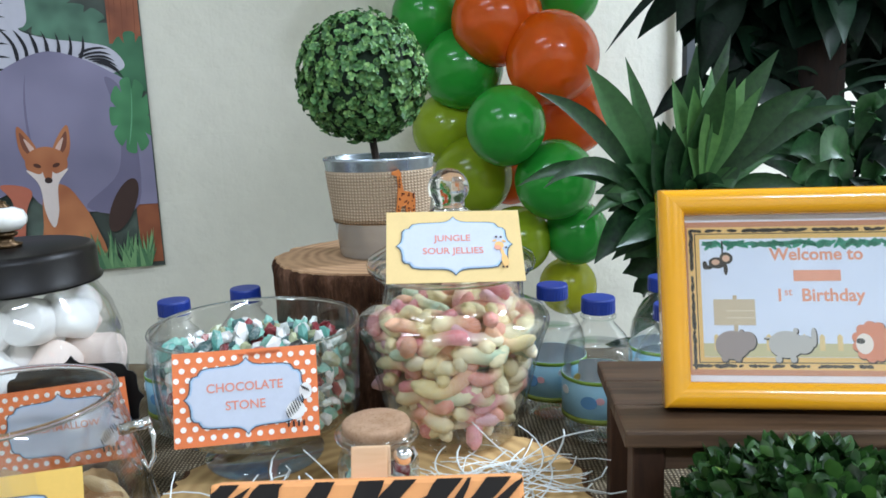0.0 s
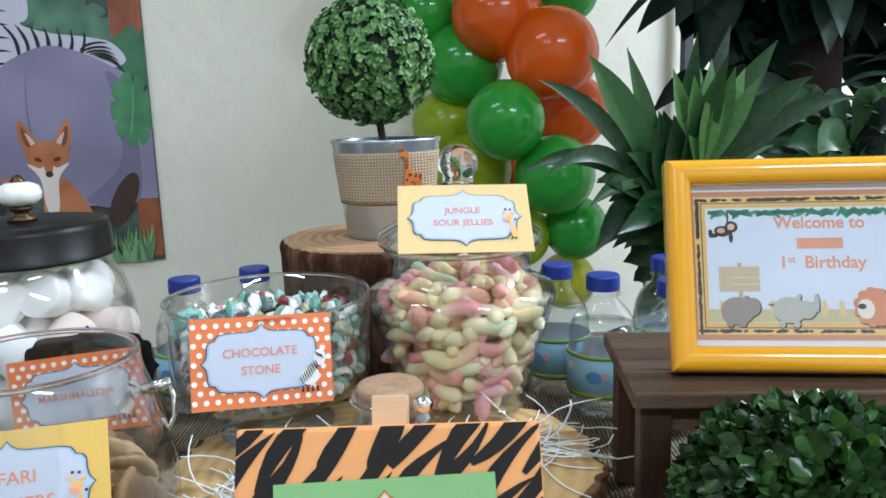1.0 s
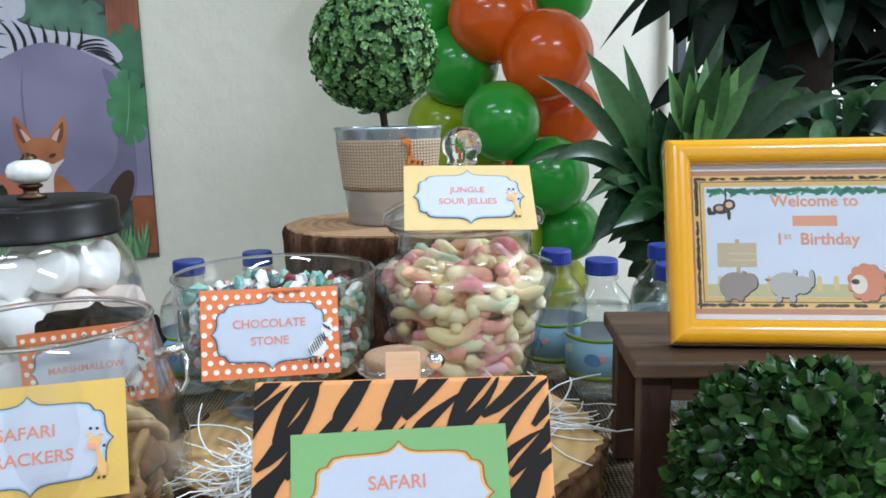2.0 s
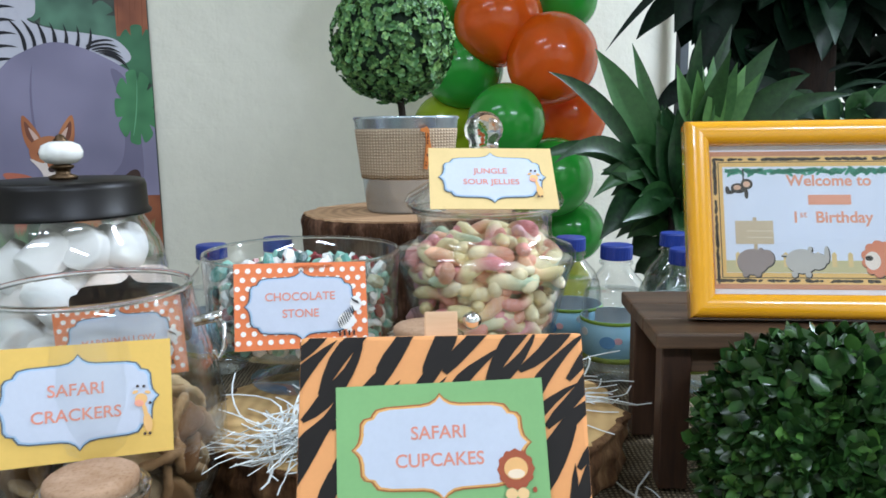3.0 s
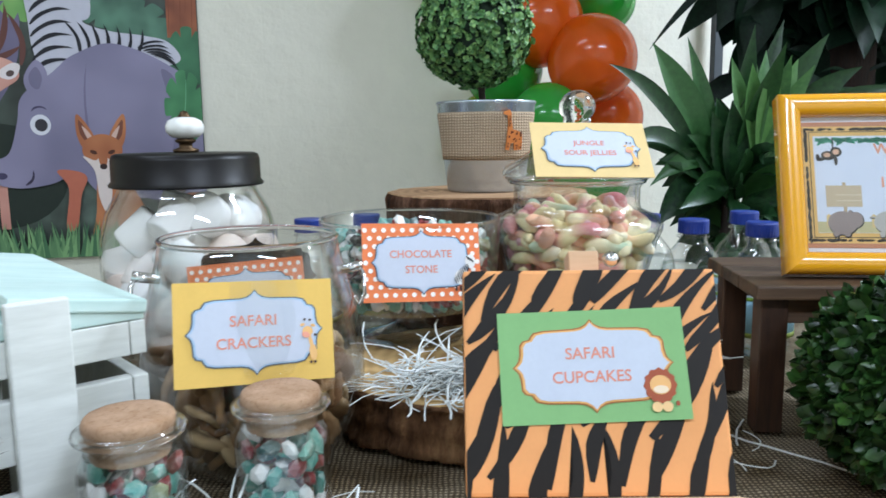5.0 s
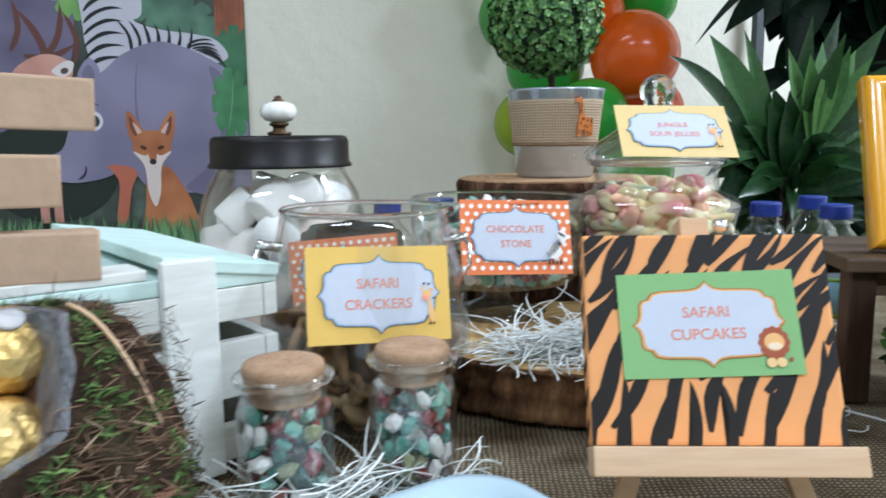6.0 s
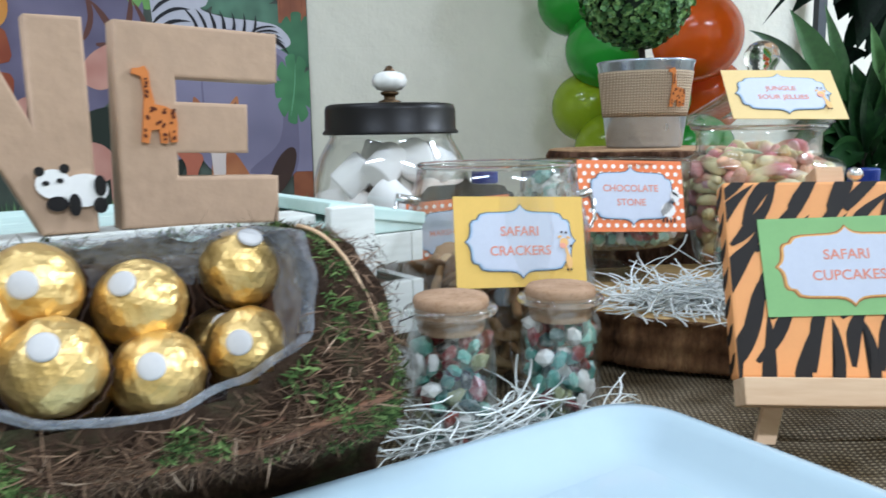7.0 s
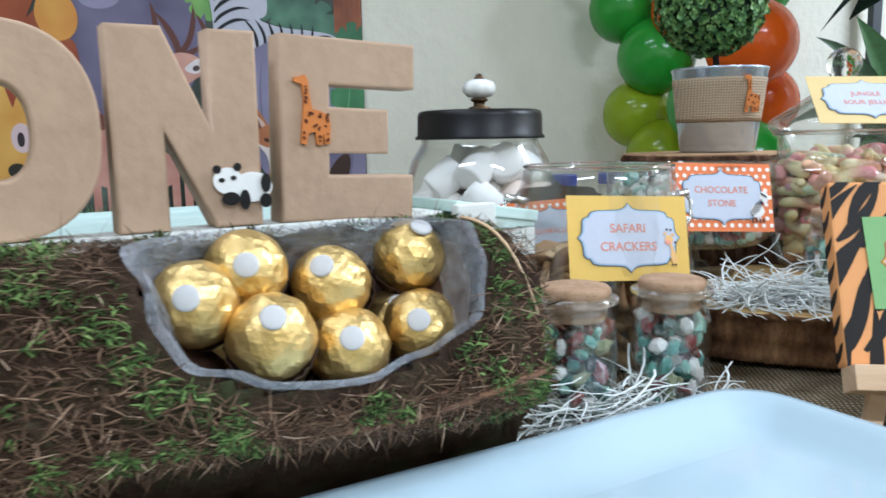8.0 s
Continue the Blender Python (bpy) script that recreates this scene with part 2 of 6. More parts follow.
def balloon_mat(name, hexa, clear):
    """Stretched latex: a coloured skin that lets some tinted light straight through."""
    w = Mat(name, lin(hexa), 0.16, Coat_Weight=0.12)
    lo = tuple(c * 0.85 for c in lin(hexa)[:3]) + (1,)
    w.colour(w.ramp(w.noise(5, 2), [(0.35, lo), (0.65, lin(hexa))]))
    w.b.inputs["Subsurface Weight"].default_value = 0.25
    w.b.inputs["Subsurface Scale"].default_value = 0.05
    w.b.inputs["Subsurface Radius"].default_value = (1, 1, 1)
    tr, mx = w.node("ShaderNodeBsdfTransparent"), w.node("ShaderNodeMixShader")
    tr.inputs[0].default_value = mix_col(lin(hexa), (1, 1, 1, 1), 0.25)
    mx.inputs[0].default_value = clear
    w.link(w.b.outputs[0], mx.inputs[1])
    w.link(tr.outputs[0], mx.inputs[2])
    w.link(mx.outputs[0], w.t.nodes["Material Output"].inputs[0])
    return w.m


M["bal_orange"] = balloon_mat("orange_latex", "f06a12", 0.30)
M["bal_green"] = balloon_mat("green_latex", "30a83c", 0.16)
M["bal_lime"] = balloon_mat("lime_latex", "aac42c", 0.32)
M["bal_yellow"] = balloon_mat("yellow_latex", "c6ca30", 0.32)
INK = {}


def ink(hexa, rough=0.55):
    if hexa not in INK:
        INK[hexa] = Mat("print_" + hexa, lin(hexa), rough, Specular_IOR_Level=0.25).vary(lin(hexa), 0.03, 60).m
    return INK[hexa]


def sweet_mat(name, a, b):
    w = Mat(name, lin(a), 0.75, Specular_IOR_Level=0.3)
    gx = w.node("ShaderNodeSeparateXYZ")
    w.link(w.coord(), gx.inputs[0])
    g = w.node("ShaderNodeMapRange", From_Min=-0.009, From_Max=0.009)
    w.link(gx.outputs[0], g.inputs["Value"])
    sg = w.ramp(w.noise(800, 3), [(0.35, (0.05, 0.05, 0.05, 1)), (0.70, (0.32, 0.32, 0.32, 1))])
    w.colour(w.mixc(sg, w.mixc(g.outputs[0], lin(a), lin(b)), lin("f8f2ec")))
    w.bump(w.noise(700, 3), 0.0006, 0.8)
    return w.m


SWEETS = [sweet_mat("sour_jelly", a, b) for a, b in (("e27880", "f2e0a4"), ("ea9484", "f2e0a4"), ("f0dfa6", "eea888"), ("eb9a7c", "f2e2b0"), ("e4909c", "f3e2b6"), ("eeb084", "f0de9c"), ("f2e4b4", "e28a8c"), ("acc4a0", "f0e4b4"), ("e4aeb6", "f4e8c4"))]


def marbled(h):
    w = Mat("choc_stone", lin(h), 0.35)
    return w.colour(w.ramp(w.noise(160, 4, (1, 1, 1), 0.7), [(0.50, lin(h)), (0.66, mix_col(lin(h), lin("e9e6df"), 0.35))])).m


STONES = [marbled(h) for h in ("62a596", "84baa9", "e8e6e1", "7c2a2e", "a0a47e", "5a9c90", "3e5c5a", "eeebe6", "a4564e", "2c2a29")]


# ---- mesh helpers ----
def part(name, bm, material, parent=None, label="", smooth=False, m=None):
    me = bpy.data.meshes.new(name)
    bm.to_mesh(me)
    bm.free()
    me.materials.append(material)
    if smooth:
        for p in me.polygons:
            p.use_smooth = True
    ob = new(name, me)
    if parent is not None:
        ob.parent = parent
    if m is not None:
        ob.matrix_basis = m
    if label:
        ob["label"] = label
    return ob


def thing(name, m, label, category, group="", kind=""):
    ob = new(name)
    ob.empty_display_size = 0.02
    ob.matrix_basis = m
    return tagged(ob, label, category, group, kind)


def box(bm, x0, x1, y0, y1, z0, z1, bevel=0.0, m=None):
    vs = [bm.verts.new((x, y, z)) for x in (x0, x1) for y in (y0, y1) for z in (z0, z1)]
    fs = [bm.faces.new([vs[i] for i in f]) for f in ((0, 1, 3, 2), (4, 6, 7, 5), (0, 4, 5, 1), (2, 3, 7, 6), (0, 2, 6, 4), (1, 5, 7, 3))]
    if bevel:
        es = list({e for f in fs for e in f.edges})
        r = bmesh.ops.bevel(bm, geom=es, offset=bevel, segments=2, affect="EDGES", profile=0.6)
        vs = list({v for f in r["faces"] for v in f.verts} | {v for v in vs if v.is_valid})
    if m is not None:
        bmesh.ops.transform(bm, matrix=m, verts=[v for v in vs if v.is_valid])
    return bm


def box_mesh(*a, **k):
    return box(bmesh.new(), *a, **k)


def lathe(profile, n=48, wobble=None, closed=False):
    """Turns (radius, height) pairs about z. wobble(angle, height) scales the radius."""
    bm = bmesh.new()
    rings = []
    for r, z in profile:
        if r < 1e-6:
            rings.append([bm.verts.new((0, 0, z))])
        else:
            rings.append([bm.verts.new((r * k * math.cos(a), r * k * math.sin(a), z)) for a, k in ((2 * math.pi * i / n, wobble(2 * math.pi * i / n, z) if wobble else 1) for i in range(n))])
    pairs = list(zip(rings, rings[1:])) + ([(rings[-1], rings[0])] if closed else [])
    for a, b in pairs:
        for i in range(n):
            j = (i + 1) % n
            f = [a[0], b[i], b[j]] if len(a) == 1 else [a[i], b[0], a[j]] if len(b) == 1 else [a[i], b[i], b[j], a[j]]
            if len(a) == 1 and len(b) == 1:
                continue
            bm.faces.new(f)
    bmesh.ops.recalc_face_normals(bm, faces=bm.faces)
    return bm


def walls_of(outer, t):
    """A closed profile of a vessel from its outer profile (bottom to rim)."""
    inner = [(max(0.0, r - t), z + (t if i == 0 else 0)) for i, (r, z) in enumerate(outer)]
    inner[0] = (0.0, outer[0][1] + t)
    inner.insert(1, (max(0.001, outer[1][0] - t), outer[0][1] + t))
    return outer + [(outer[-1][0] - t * 0.5, outer[-1][1] + t * 0.4)] + inner[::-1]


def tube(bm, pts, r, n=6, taper=None):
    pts = [Vector(p) for p in pts]
    rings = []
    for i, p in enumerate(pts):
        d = (pts[min(i + 1, len(pts) - 1)] - pts[max(i - 1, 0)]).normalized()
        u = d.cross(Vector((0, 0, 1)))
        if u.length < 1e-4:
            u = d.cross(Vector((1, 0, 0)))
        u.normalize()
        v = d.cross(u)
        k = r * (taper(i / (len(pts) - 1)) if taper else 1)
        rings.append([bm.verts.new(p + (u * math.cos(2 * math.pi * j / n) + v * math.sin(2 * math.pi * j / n)) * k) for j in range(n)])
    for a, b in zip(rings, rings[1:]):
        for j in range(n):
            bm.faces.new((a[j], a[(j + 1) % n], b[(j + 1) % n], b[j]))
    bm.faces.new(rings[0][::-1])
    bm.faces.new(rings[-1])
    return bm


def flat(bm, pts, y, t=0.0003):
    """A thin printed or cut piece in the xz plane, its face at -y."""
    front = [bm.verts.new((x, -y, z)) for x, z in pts]
    back = [bm.verts.new((x, -y + t, z)) for x, z in pts]
    bm.faces.new(front)
    n = len(pts)
    for i in range(n):
        bm.faces.new((front[i], back[i], back[(i + 1) % n], front[(i + 1) % n]))
    return bm


def flat_mesh(pts, y, t=0.0003):
    bm = flat(bmesh.new(), pts, y, t)
    bmesh.ops.recalc_face_normals(bm, faces=bm.faces)
    bmesh.ops.triangulate(bm, faces=[f for f in bm.faces if len(f.verts) > 4])
    return bm


def rect(x0, x1, z0, z1):
    return [(x0, z0), (x1, z0), (x1, z1), (x0, z1)]


def disc(x, z, rx, rz=None, n=20, turn=0.0):
    rz = rx if rz is None else rz
    c, s = math.cos(turn), math.sin(turn)
    return [(x + rx * math.cos(a) * c - rz * math.sin(a) * s, z + rx * math.cos(a) * s + rz * math.sin(a) * c) for a in (2 * math.pi * i / n for i in range(n))]


def words(parent, text, size, x, z, y, material, name="lettering", bold=0.0):
    cu = bpy.data.curves.new(name, "FONT")
    cu.body, cu.size, cu.align_x, cu.align_y = text, size, "CENTER", "CENTER"
    cu.extrude, cu.offset, cu.resolution_u = 0.00004, bold, 4
    tmp = bpy.data.objects.new("tmp", cu)
    me = bpy.data.meshes.new_from_object(tmp)
    bpy.data.objects.remove(tmp)
    me.materials.clear()
    me.materials.append(material)
    ob = new(name, me)
    ob.parent = parent
    ob.matrix_basis = pose(x, -y, z, 90, 0, 0)
    return ob


def joined(name, verts, faces, material, parent=None, label="", smooth=True, m=None):
    me = bpy.data.meshes.new(name)
    me.from_pydata([tuple(v) for v in verts], [], [tuple(f) for f in faces])
    me.materials.append(material)
    if smooth:
        me.polygons.foreach_set("use_smooth", [True] * len(me.polygons))
    me.update()
    ob = new(name, me)
    if parent is not None:
        ob.parent = parent
    if m is not None:
        ob.matrix_basis = m
    if label:
        ob["label"] = label
    return ob


def oval(cx, cz, rx, rz, p=2.4, n=44):
    return [(cx + rx * math.copysign(abs(math.cos(a)) ** (2 / p), math.cos(a)), cz + rz * math.copysign(abs(math.sin(a)) ** (2 / p), math.sin(a))) for a in (6.2832 * i / n for i in range(n))]


TABLE = 0.75

# ---- the room ----
WALL_TURN = 12.0
wm = pose(-0.888, 2.33, 0, 0, 0, WALL_TURN)
wall = part("wall_back", box_mesh(-4, 5, 0, 0.2, 0, 3), M["wall"], m=wm)
tagged(wall, "uneven white painted plaster wall with faint block joints", "wall", kind="structure")
for nm, b in (("wall_left", (-3.6, -3.4, -3, 3.2, 0, 3)), ("wall_right", (3.2, 3.4, -3, 4, 0, 3)), ("wall_front", (-3.4, 3.2, -3.2, -3, 0, 3))):
    tagged(part(nm, box_mesh(*b), M["wall"]), "plain white painted plaster wall", "wall", kind="structure")
tagged(part("floor", box_mesh(-3.6, 3.4, -3.2, 4, -0.1, 0), M["floor"]), "grey beige tiled floor", "floor", kind="structure")
tagged(part("ceiling", box_mesh(-3.6, 3.4, -3.2, 4, 2.9, 3.0), M["ceiling"]), "flat white painted ceiling", "ceiling", kind="structure")
for lx, ly, share in LAMPS:
    lamp = thing("ceiling_light", pose(lx, ly, 2.9), "white ceiling batten with fluorescent tubes", "ceiling light", "ceiling lights")
    part("housing", box_mesh(-0.64, 0.64, -0.1, 0.1, -0.05, 0, bevel=0.004), M["ceiling"], lamp)

# ---- table with its cloth ----
table = thing("table", pose(-0.1, 0.42, 0), "long party table covered with a burlap cloth", "table")
bm = bmesh.new()
bmesh.ops.create_grid(bm, x_segments=140, y_segments=90, size=0.5)
for v in bm.verts:
    v.co.x *= 2.0
    v.co.y *= 1.1
    v.co.z = TABLE - 0.003 + 0.0034 * noise.noise(v.co * 11) + 0.0014 * noise.noise(v.co * 42)
    e = max(abs(v.co.x) - 0.97, abs(v.co.y) - 0.52)
    if e > 0:
        v.co.z -= e * 8
part("tablecloth", bm, M["burlap"], table, "grey-brown woven burlap cloth", True)
part("tabletop", box_mesh(-0.96, 0.96, -0.51, 0.51, 0.71, 0.744, bevel=0.004), M["easel"], table)
for sx in (-0.9, 0.9):
    for sy in (-0.45, 0.45):
        part("leg", box_mesh(sx - 0.03, sx + 0.03, sy - 0.03, sy + 0.03, 0, 0.71), M["stool_leg"], table)


# ---- wood slices ----
def wood_slice(name, cx, cy, rx, ry, z0, z1, top, label, seed, skin="bark"):
    th = thing(name, pose(cx, cy, z0), label, "wood slice")
    h = z1 - z0

    def wob(a, z):
        p = Vector((math.cos(a) * 1.3, math.sin(a) * 1.3, seed))
        return 1 + 0.07 * noise.noise(p) + 0.035 * noise.noise(p * 4) + 0.03 * noise.noise(Vector((p.x * 9, p.y * 9, z * 30))) + 0.02 * noise.noise(Vector((p.x * 22, p.y * 22, z * 25))) - (0.045 * abs(noise.noise(Vector((p.x * 5, p.y * 5, z * 9 + seed)))) if z < h * 0.93 else 0)
    b = lathe([(0, 0), (rx * 0.97, 0), *[(rx * (1 + 0.008 * math.sin(q)), h * (0.03 + 0.91 * q / 14)) for q in range(15)], (rx * 0.995, h * 0.97), (rx * 0.975, h * 0.99)], 160, wob)
    bmesh.ops.scale(b, vec=(1, ry / rx, 1), verts=b.verts)
    part("bark", b, M[skin], th, "rough dark brown bark", True)
    t = lathe([(rx * 0.985, h * 0.965), (rx * 0.972, h), (rx * 0.7, h * 1.002), (0, h)], 160, wob)
    bmesh.ops.scale(t, vec=(1, ry / rx, 1), verts=t.verts)
    part("sawn_face", t, top, th)
    return th


wood_slice("wood_slab", -0.060, 0.497, 0.160, 0.124, TABLE, 0.790, M["slab_top"], "broad round wood slice with bark, used as a stand", 3.1, "slab_bark")
wood_slice("tree_stump", -0.07, 0.815, 0.121, 0.108, TABLE, 0.9035, M["stump_top"], "tall sawn tree stump with dark bark and a pale top", 8.4)


# ---- topiary in a zinc pot ----
def leaves_ball(centre, radius, count, size, petals, seed, lift=0.35, squash=1.0, cup=0.3, lump=0.035):
    """Rosettes of small rounded leaves spread over a ball."""
    r = random.Random(seed)
    V, Fc = [], []
    for i in range(count):
        zz = 1 - 2 * (i + 0.5) / count
        ph = i * 2.399963 + r.uniform(-0.25, 0.25)
        n = Vector((math.sqrt(1 - zz * zz) * math.cos(ph), math.sqrt(1 - zz * zz) * math.sin(ph), zz))
        n = (n + Vector([r.uniform(-0.12, 0.12) for _ in range(3)])).normalized()
        rad = radius * (1 + r.uniform(-0.10, 0.05) + lump * noise.noise(n * 3) + lump * 0.7 * noise.noise(n * 7))
        c = Vector(centre) + n * rad
        c.z = centre[2] + (c.z - centre[2]) * squash
        axis = (n + Vector([r.uniform(-0.55, 0.55) for _ in range(3)])).normalized()
        u = axis.orthogonal().normalized()
        w_ = axis.cross(u)
        a0 = r.uniform(0, 6.28)
        s = size * r.uniform(0.75, 1.25)
        for k in range(petals):
            a = a0 + 6.2832 * k / petals + r.uniform(-0.2, 0.2)
            d = u * math.cos(a) + w_ * math.sin(a)
            e = axis.cross(d)
            b = len(V)
            for u_, h_ in ((0.0, 0.10), (0.28, 0.38), (0.58, 0.50), (0.84, 0.38), (1.0, 0.08)):
                mid = c + d * s * u_ + axis * s * (lift * u_ - cup * 0.5 * u_ * u_)
                V.extend([mid + e * s * h_ + axis * s * cup * h_, mid, mid - e * s * h_ + axis * s * cup * h_])
            for q in range(4):
                k_ = b + 3 * q
                Fc.extend([(k_, k_ + 1, k_ + 4, k_ + 3), (k_ + 1, k_ + 2, k_ + 5, k_ + 4)])
    return V, Fc


pot = thing("zinc_pot", pose(-0.07, 0.813, 0.904), "small galvanised bucket pot with a burlap ribbon and giraffe charm", "plant pot")
H = 0.104
outer = [(0, 0), (0.0445, 0), (0.046, 0.002), (0.0578, H - 0.004), (0.0592, H - 0.002), (0.0592, H)]
part("bucket", lathe(walls_of(outer, 0.0016), 64), M["zinc"], pot, smooth=True)
bm = lathe([(0.0506, 0.038), (0.0513, 0.0375), *[(0.0513 + 0.0063 * q / 8, 0.0375 + 0.0535 * q / 8) for q in range(1, 9)], (0.0570, 0.0915)], 96, lambda a, z: 1 + 0.006 * noise.noise(Vector((math.cos(a) * 4, math.sin(a) * 4, z * 60))))
part("ribbon", bm, M["band"], pot, "woven burlap ribbon", True)
part("filler", lathe([(0, 0.082), (0.054, 0.08)], 32), M["stem"], pot)


def giraffe_charm(parent, m, k=1.0):
    """A small cut-out charm kept to plain shapes: body, neck, head, legs and spots."""
    out = [(-0.0125, 0.0345), (-0.0130, 0.0315), (-0.0075, 0.0300), (-0.0060, 0.0200), (-0.0068, 0.0090), (-0.0075, -0.0005), (-0.0082, -0.0090), (-0.0042, -0.0100), (-0.0026, -0.0020), (0.0022, -0.0012), (0.0030, -0.0095), (0.0070, -0.0100),
           (0.0080, -0.0015), (0.0090, -0.0092), (0.0128, -0.0090), (0.0132, 0.0030), (0.0122, 0.0100), (0.0060, 0.0128), (0.0000, 0.0140), (-0.0022, 0.0240), (-0.0030, 0.0330), (-0.0055, 0.0365), (-0.0080, 0.0352)]
    ch = part("giraffe_charm", flat_mesh([(x * k, z * k) for x, z in out], 0.0018, 0.0018), ink("cf7c40"), parent, "orange wooden cut-out with brown spots", m=m)
    b = bmesh.new()
    rc = random.Random(5)
    for q in range(26):
        u, v = rc.random(), rc.random()
        x, z = (-0.005 + 0.0165 * u, 0.0005 + 0.0115 * v) if q < 15 else ((-0.0050 + 0.0012 * u, 0.014 + 0.015 * v) if q < 20 else ((-0.0062, 0.0052, 0.0108)[q % 3], -0.0075 + 0.006 * v))
        r_ = rc.uniform(0.0009, 0.0017)
        flat(b, disc(x * k, z * k, r_ * k, r_ * 0.7 * k, 8, q), (0.0021 + 0.00002 * q))
    part("spots", b, ink("5e2c18"), ch)
    return ch


giraffe_charm(pot, pose(0.0265, -0.0490, 0.058, 5, 0, 27), 0.98)
top = thing("topiary_ball", pose(-0.07, 0.813, 0.985), "clipped ball of small green artificial leaves on a stem", "topiary")
bm = bmesh.new()
tube(bm, [(0, 0, 0), (-0.003, 0, 0.02), (-0.008, 0, 0.06)], 0.004, 8)
part("stem", bm, M["stem"], top)
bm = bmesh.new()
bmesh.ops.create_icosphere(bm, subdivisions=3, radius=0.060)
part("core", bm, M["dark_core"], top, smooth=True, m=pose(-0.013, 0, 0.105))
V, Fc = leaves_ball((-0.013, 0, 0.105), 0.0645, 1750, 0.0046, 4, 11, 0.45, 1.0, 0.55)
joined("leaves", V, Fc, M["topiary_leaf"], top)


# ---- cards with an ornate white label ----
def bracket(w, h):
    q = [(0, 1.0), (0.05, 0.90), (0.12, 0.83), (0.22, 0.80), (0.60, 0.78), (0.72, 0.74), (0.76, 0.66), (0.78, 0.60), (0.86, 0.57), (0.90, 0.48), (0.905, 0.28), (0.925, 0.14), (0.96, 0.06)]
    one = q + [(1, 0)] + [(x, -z) for x, z in q[::-1]]
    return [(x * w, z * h) for x, z in one + [(-x, z) for x, z in one[::-1]][1:-1]]


def label_card(name, m, w, h, paper, edge, lines, label, dots=None, size=0.0085, motif="giraffe", curl=0.0):
    th = thing(name, m, label, "label card", "sweet labels")
    bm = bmesh.new()
    n = 10
    rows = [[(w * (i / n - 0.5), curl * (2 * i / n - 1) ** 2, h * (j - 0.5)) for i in range(n + 1)] for j in range(2)]
    fr = [[bm.verts.new(v) for v in r] for r in rows]
    bk = [[bm.verts.new((x, y + 0.0005, z)) for x, y, z in r] for r in rows]
    for i in range(n):
        bm.faces.new((fr[0][i], fr[0][i + 1], fr[1][i + 1], fr[1][i]))
        bm.faces.new((bk[0][i], bk[1][i], bk[1][i + 1], bk[0][i + 1]))
        for j in (0, 1):
            bm.faces.new((fr[j][i], bk[j][i], bk[j][i + 1], fr[j][i + 1]))
    for i in (0, n):
        bm.faces.new((fr[0][i], fr[1][i], bk[1][i], bk[0][i]))
    bmesh.ops.recalc_face_normals(bm, faces=bm.faces)
    part("paper", bm, ink(paper), th)
    if dots:
        b = bmesh.new()
        k = 0
        st = h / 9.5
        for j in range(-6, 7):
            for i in range(-12, 13):
                x, z = (i + 0.5 * (j % 2)) * st * 1.15, j * st * 0.98
                if abs(x) < w / 2 - st * 0.3 and abs(z) < h / 2 - st * 0.3 and (abs(x) > w * 0.30 or abs(z) > h * 0.27):
                    flat(b, disc(x, z, st * 0.30, None, 10), 0.0003, 0.0002)
        part("dots", b, ink(dots), th)
    part("label_edge", flat_mesh(bracket(w * 0.432, h * 0.418), 0.0006), ink(edge), th)
    part("label_rim", flat_mesh(bracket(w * 0.422, h * 0.404), 0.0009), ink("a9c4dc" if edge != "a8663c" else "e8b06a"), th)
    part("label_field", flat_mesh(bracket(w * 0.408, h * 0.386), 0.0012), ink("c8cedb"), th)
    zz = (len(lines) - 1) * size * 0.62 * 1.1
    for i, s in enumerate(lines):
        words(th, s, size * 0.93, -0.012 * w, zz - i * size * 1.36, 0.0014, ink("e2937e"), bold=size * 0.011)
    if motif == "giraffe":
        b = bmesh.new()
        for q, (x, z, rx, rz, a) in enumerate(((0.330, -0.02, 0.034, 0.050, -0.4), (0.352, -0.14, 0.012, 0.120, 0.25), (0.362, -0.23, 0.024, 0.085, 0.1), (0.298, 0.045, 0.016, 0.014, 0.3), (0.366, 0.035, 0.016, 0.014, -0.3))):
            flat(b, disc(w * x, h * z, w * rx, h * rz, 20, a), 0.0016 + 0.00003 * q)
        part("motif", b, ink("efbd7c"), th)
        part("motif_muzzle", flat_mesh(disc(w * 0.318, -h * 0.055, w * 0.026, h * 0.030, 16, -0.3), 0.0019), ink("f0a68e"), th)
        b = bmesh.new()
        for q, (dx, dz) in enumerate(((0.312, 0.095), (0.346, 0.090), (0.345, -0.325), (0.372, -0.325), (0.378, -0.06))):
            flat(b, disc(w * dx, h * dz, w * 0.009, h * 0.013, 10), 0.0020 + 0.00003 * q)
        part("motif_spots", b, ink("4a3c38"), th)
    elif motif == "zebra":
        b = bmesh.new()
        flat(b, disc(w * 0.335, -h * 0.20, w * 0.07, h * 0.10, 16, 0.5), 0.0016)
        flat(b, disc(w * 0.41, 0.0, w * 0.045, h * 0.09, 16), 0.0016)
        part("motif", b, ink("efece8"), th)
        b = bmesh.new()
        for i in range(9):
            flat(b, disc(w * (0.275 + 0.014 * i), h * (-0.245 + 0.022 * i), w * 0.0042, h * (0.070 - 0.006 * abs(i - 4)), 8, 0.35), 0.0019 + 0.00002 * i)
        for i in range(4):
            flat(b, disc(w * (0.385 + 0.014 * i), h * (0.045 - 0.012 * i), w * 0.004, h * 0.030, 8, 0.5), 0.0021 + 0.00002 * i)
        for i in range(4):
            flat(b, rect(w * (0.280 + 0.036 * i) - w * 0.007, w * (0.280 + 0.036 * i) + w * 0.007, -h * 0.375, -h * 0.315), 0.0019)
        part("motif_stripes", b, ink("2c2a2a"), th)
    elif motif == "lion":
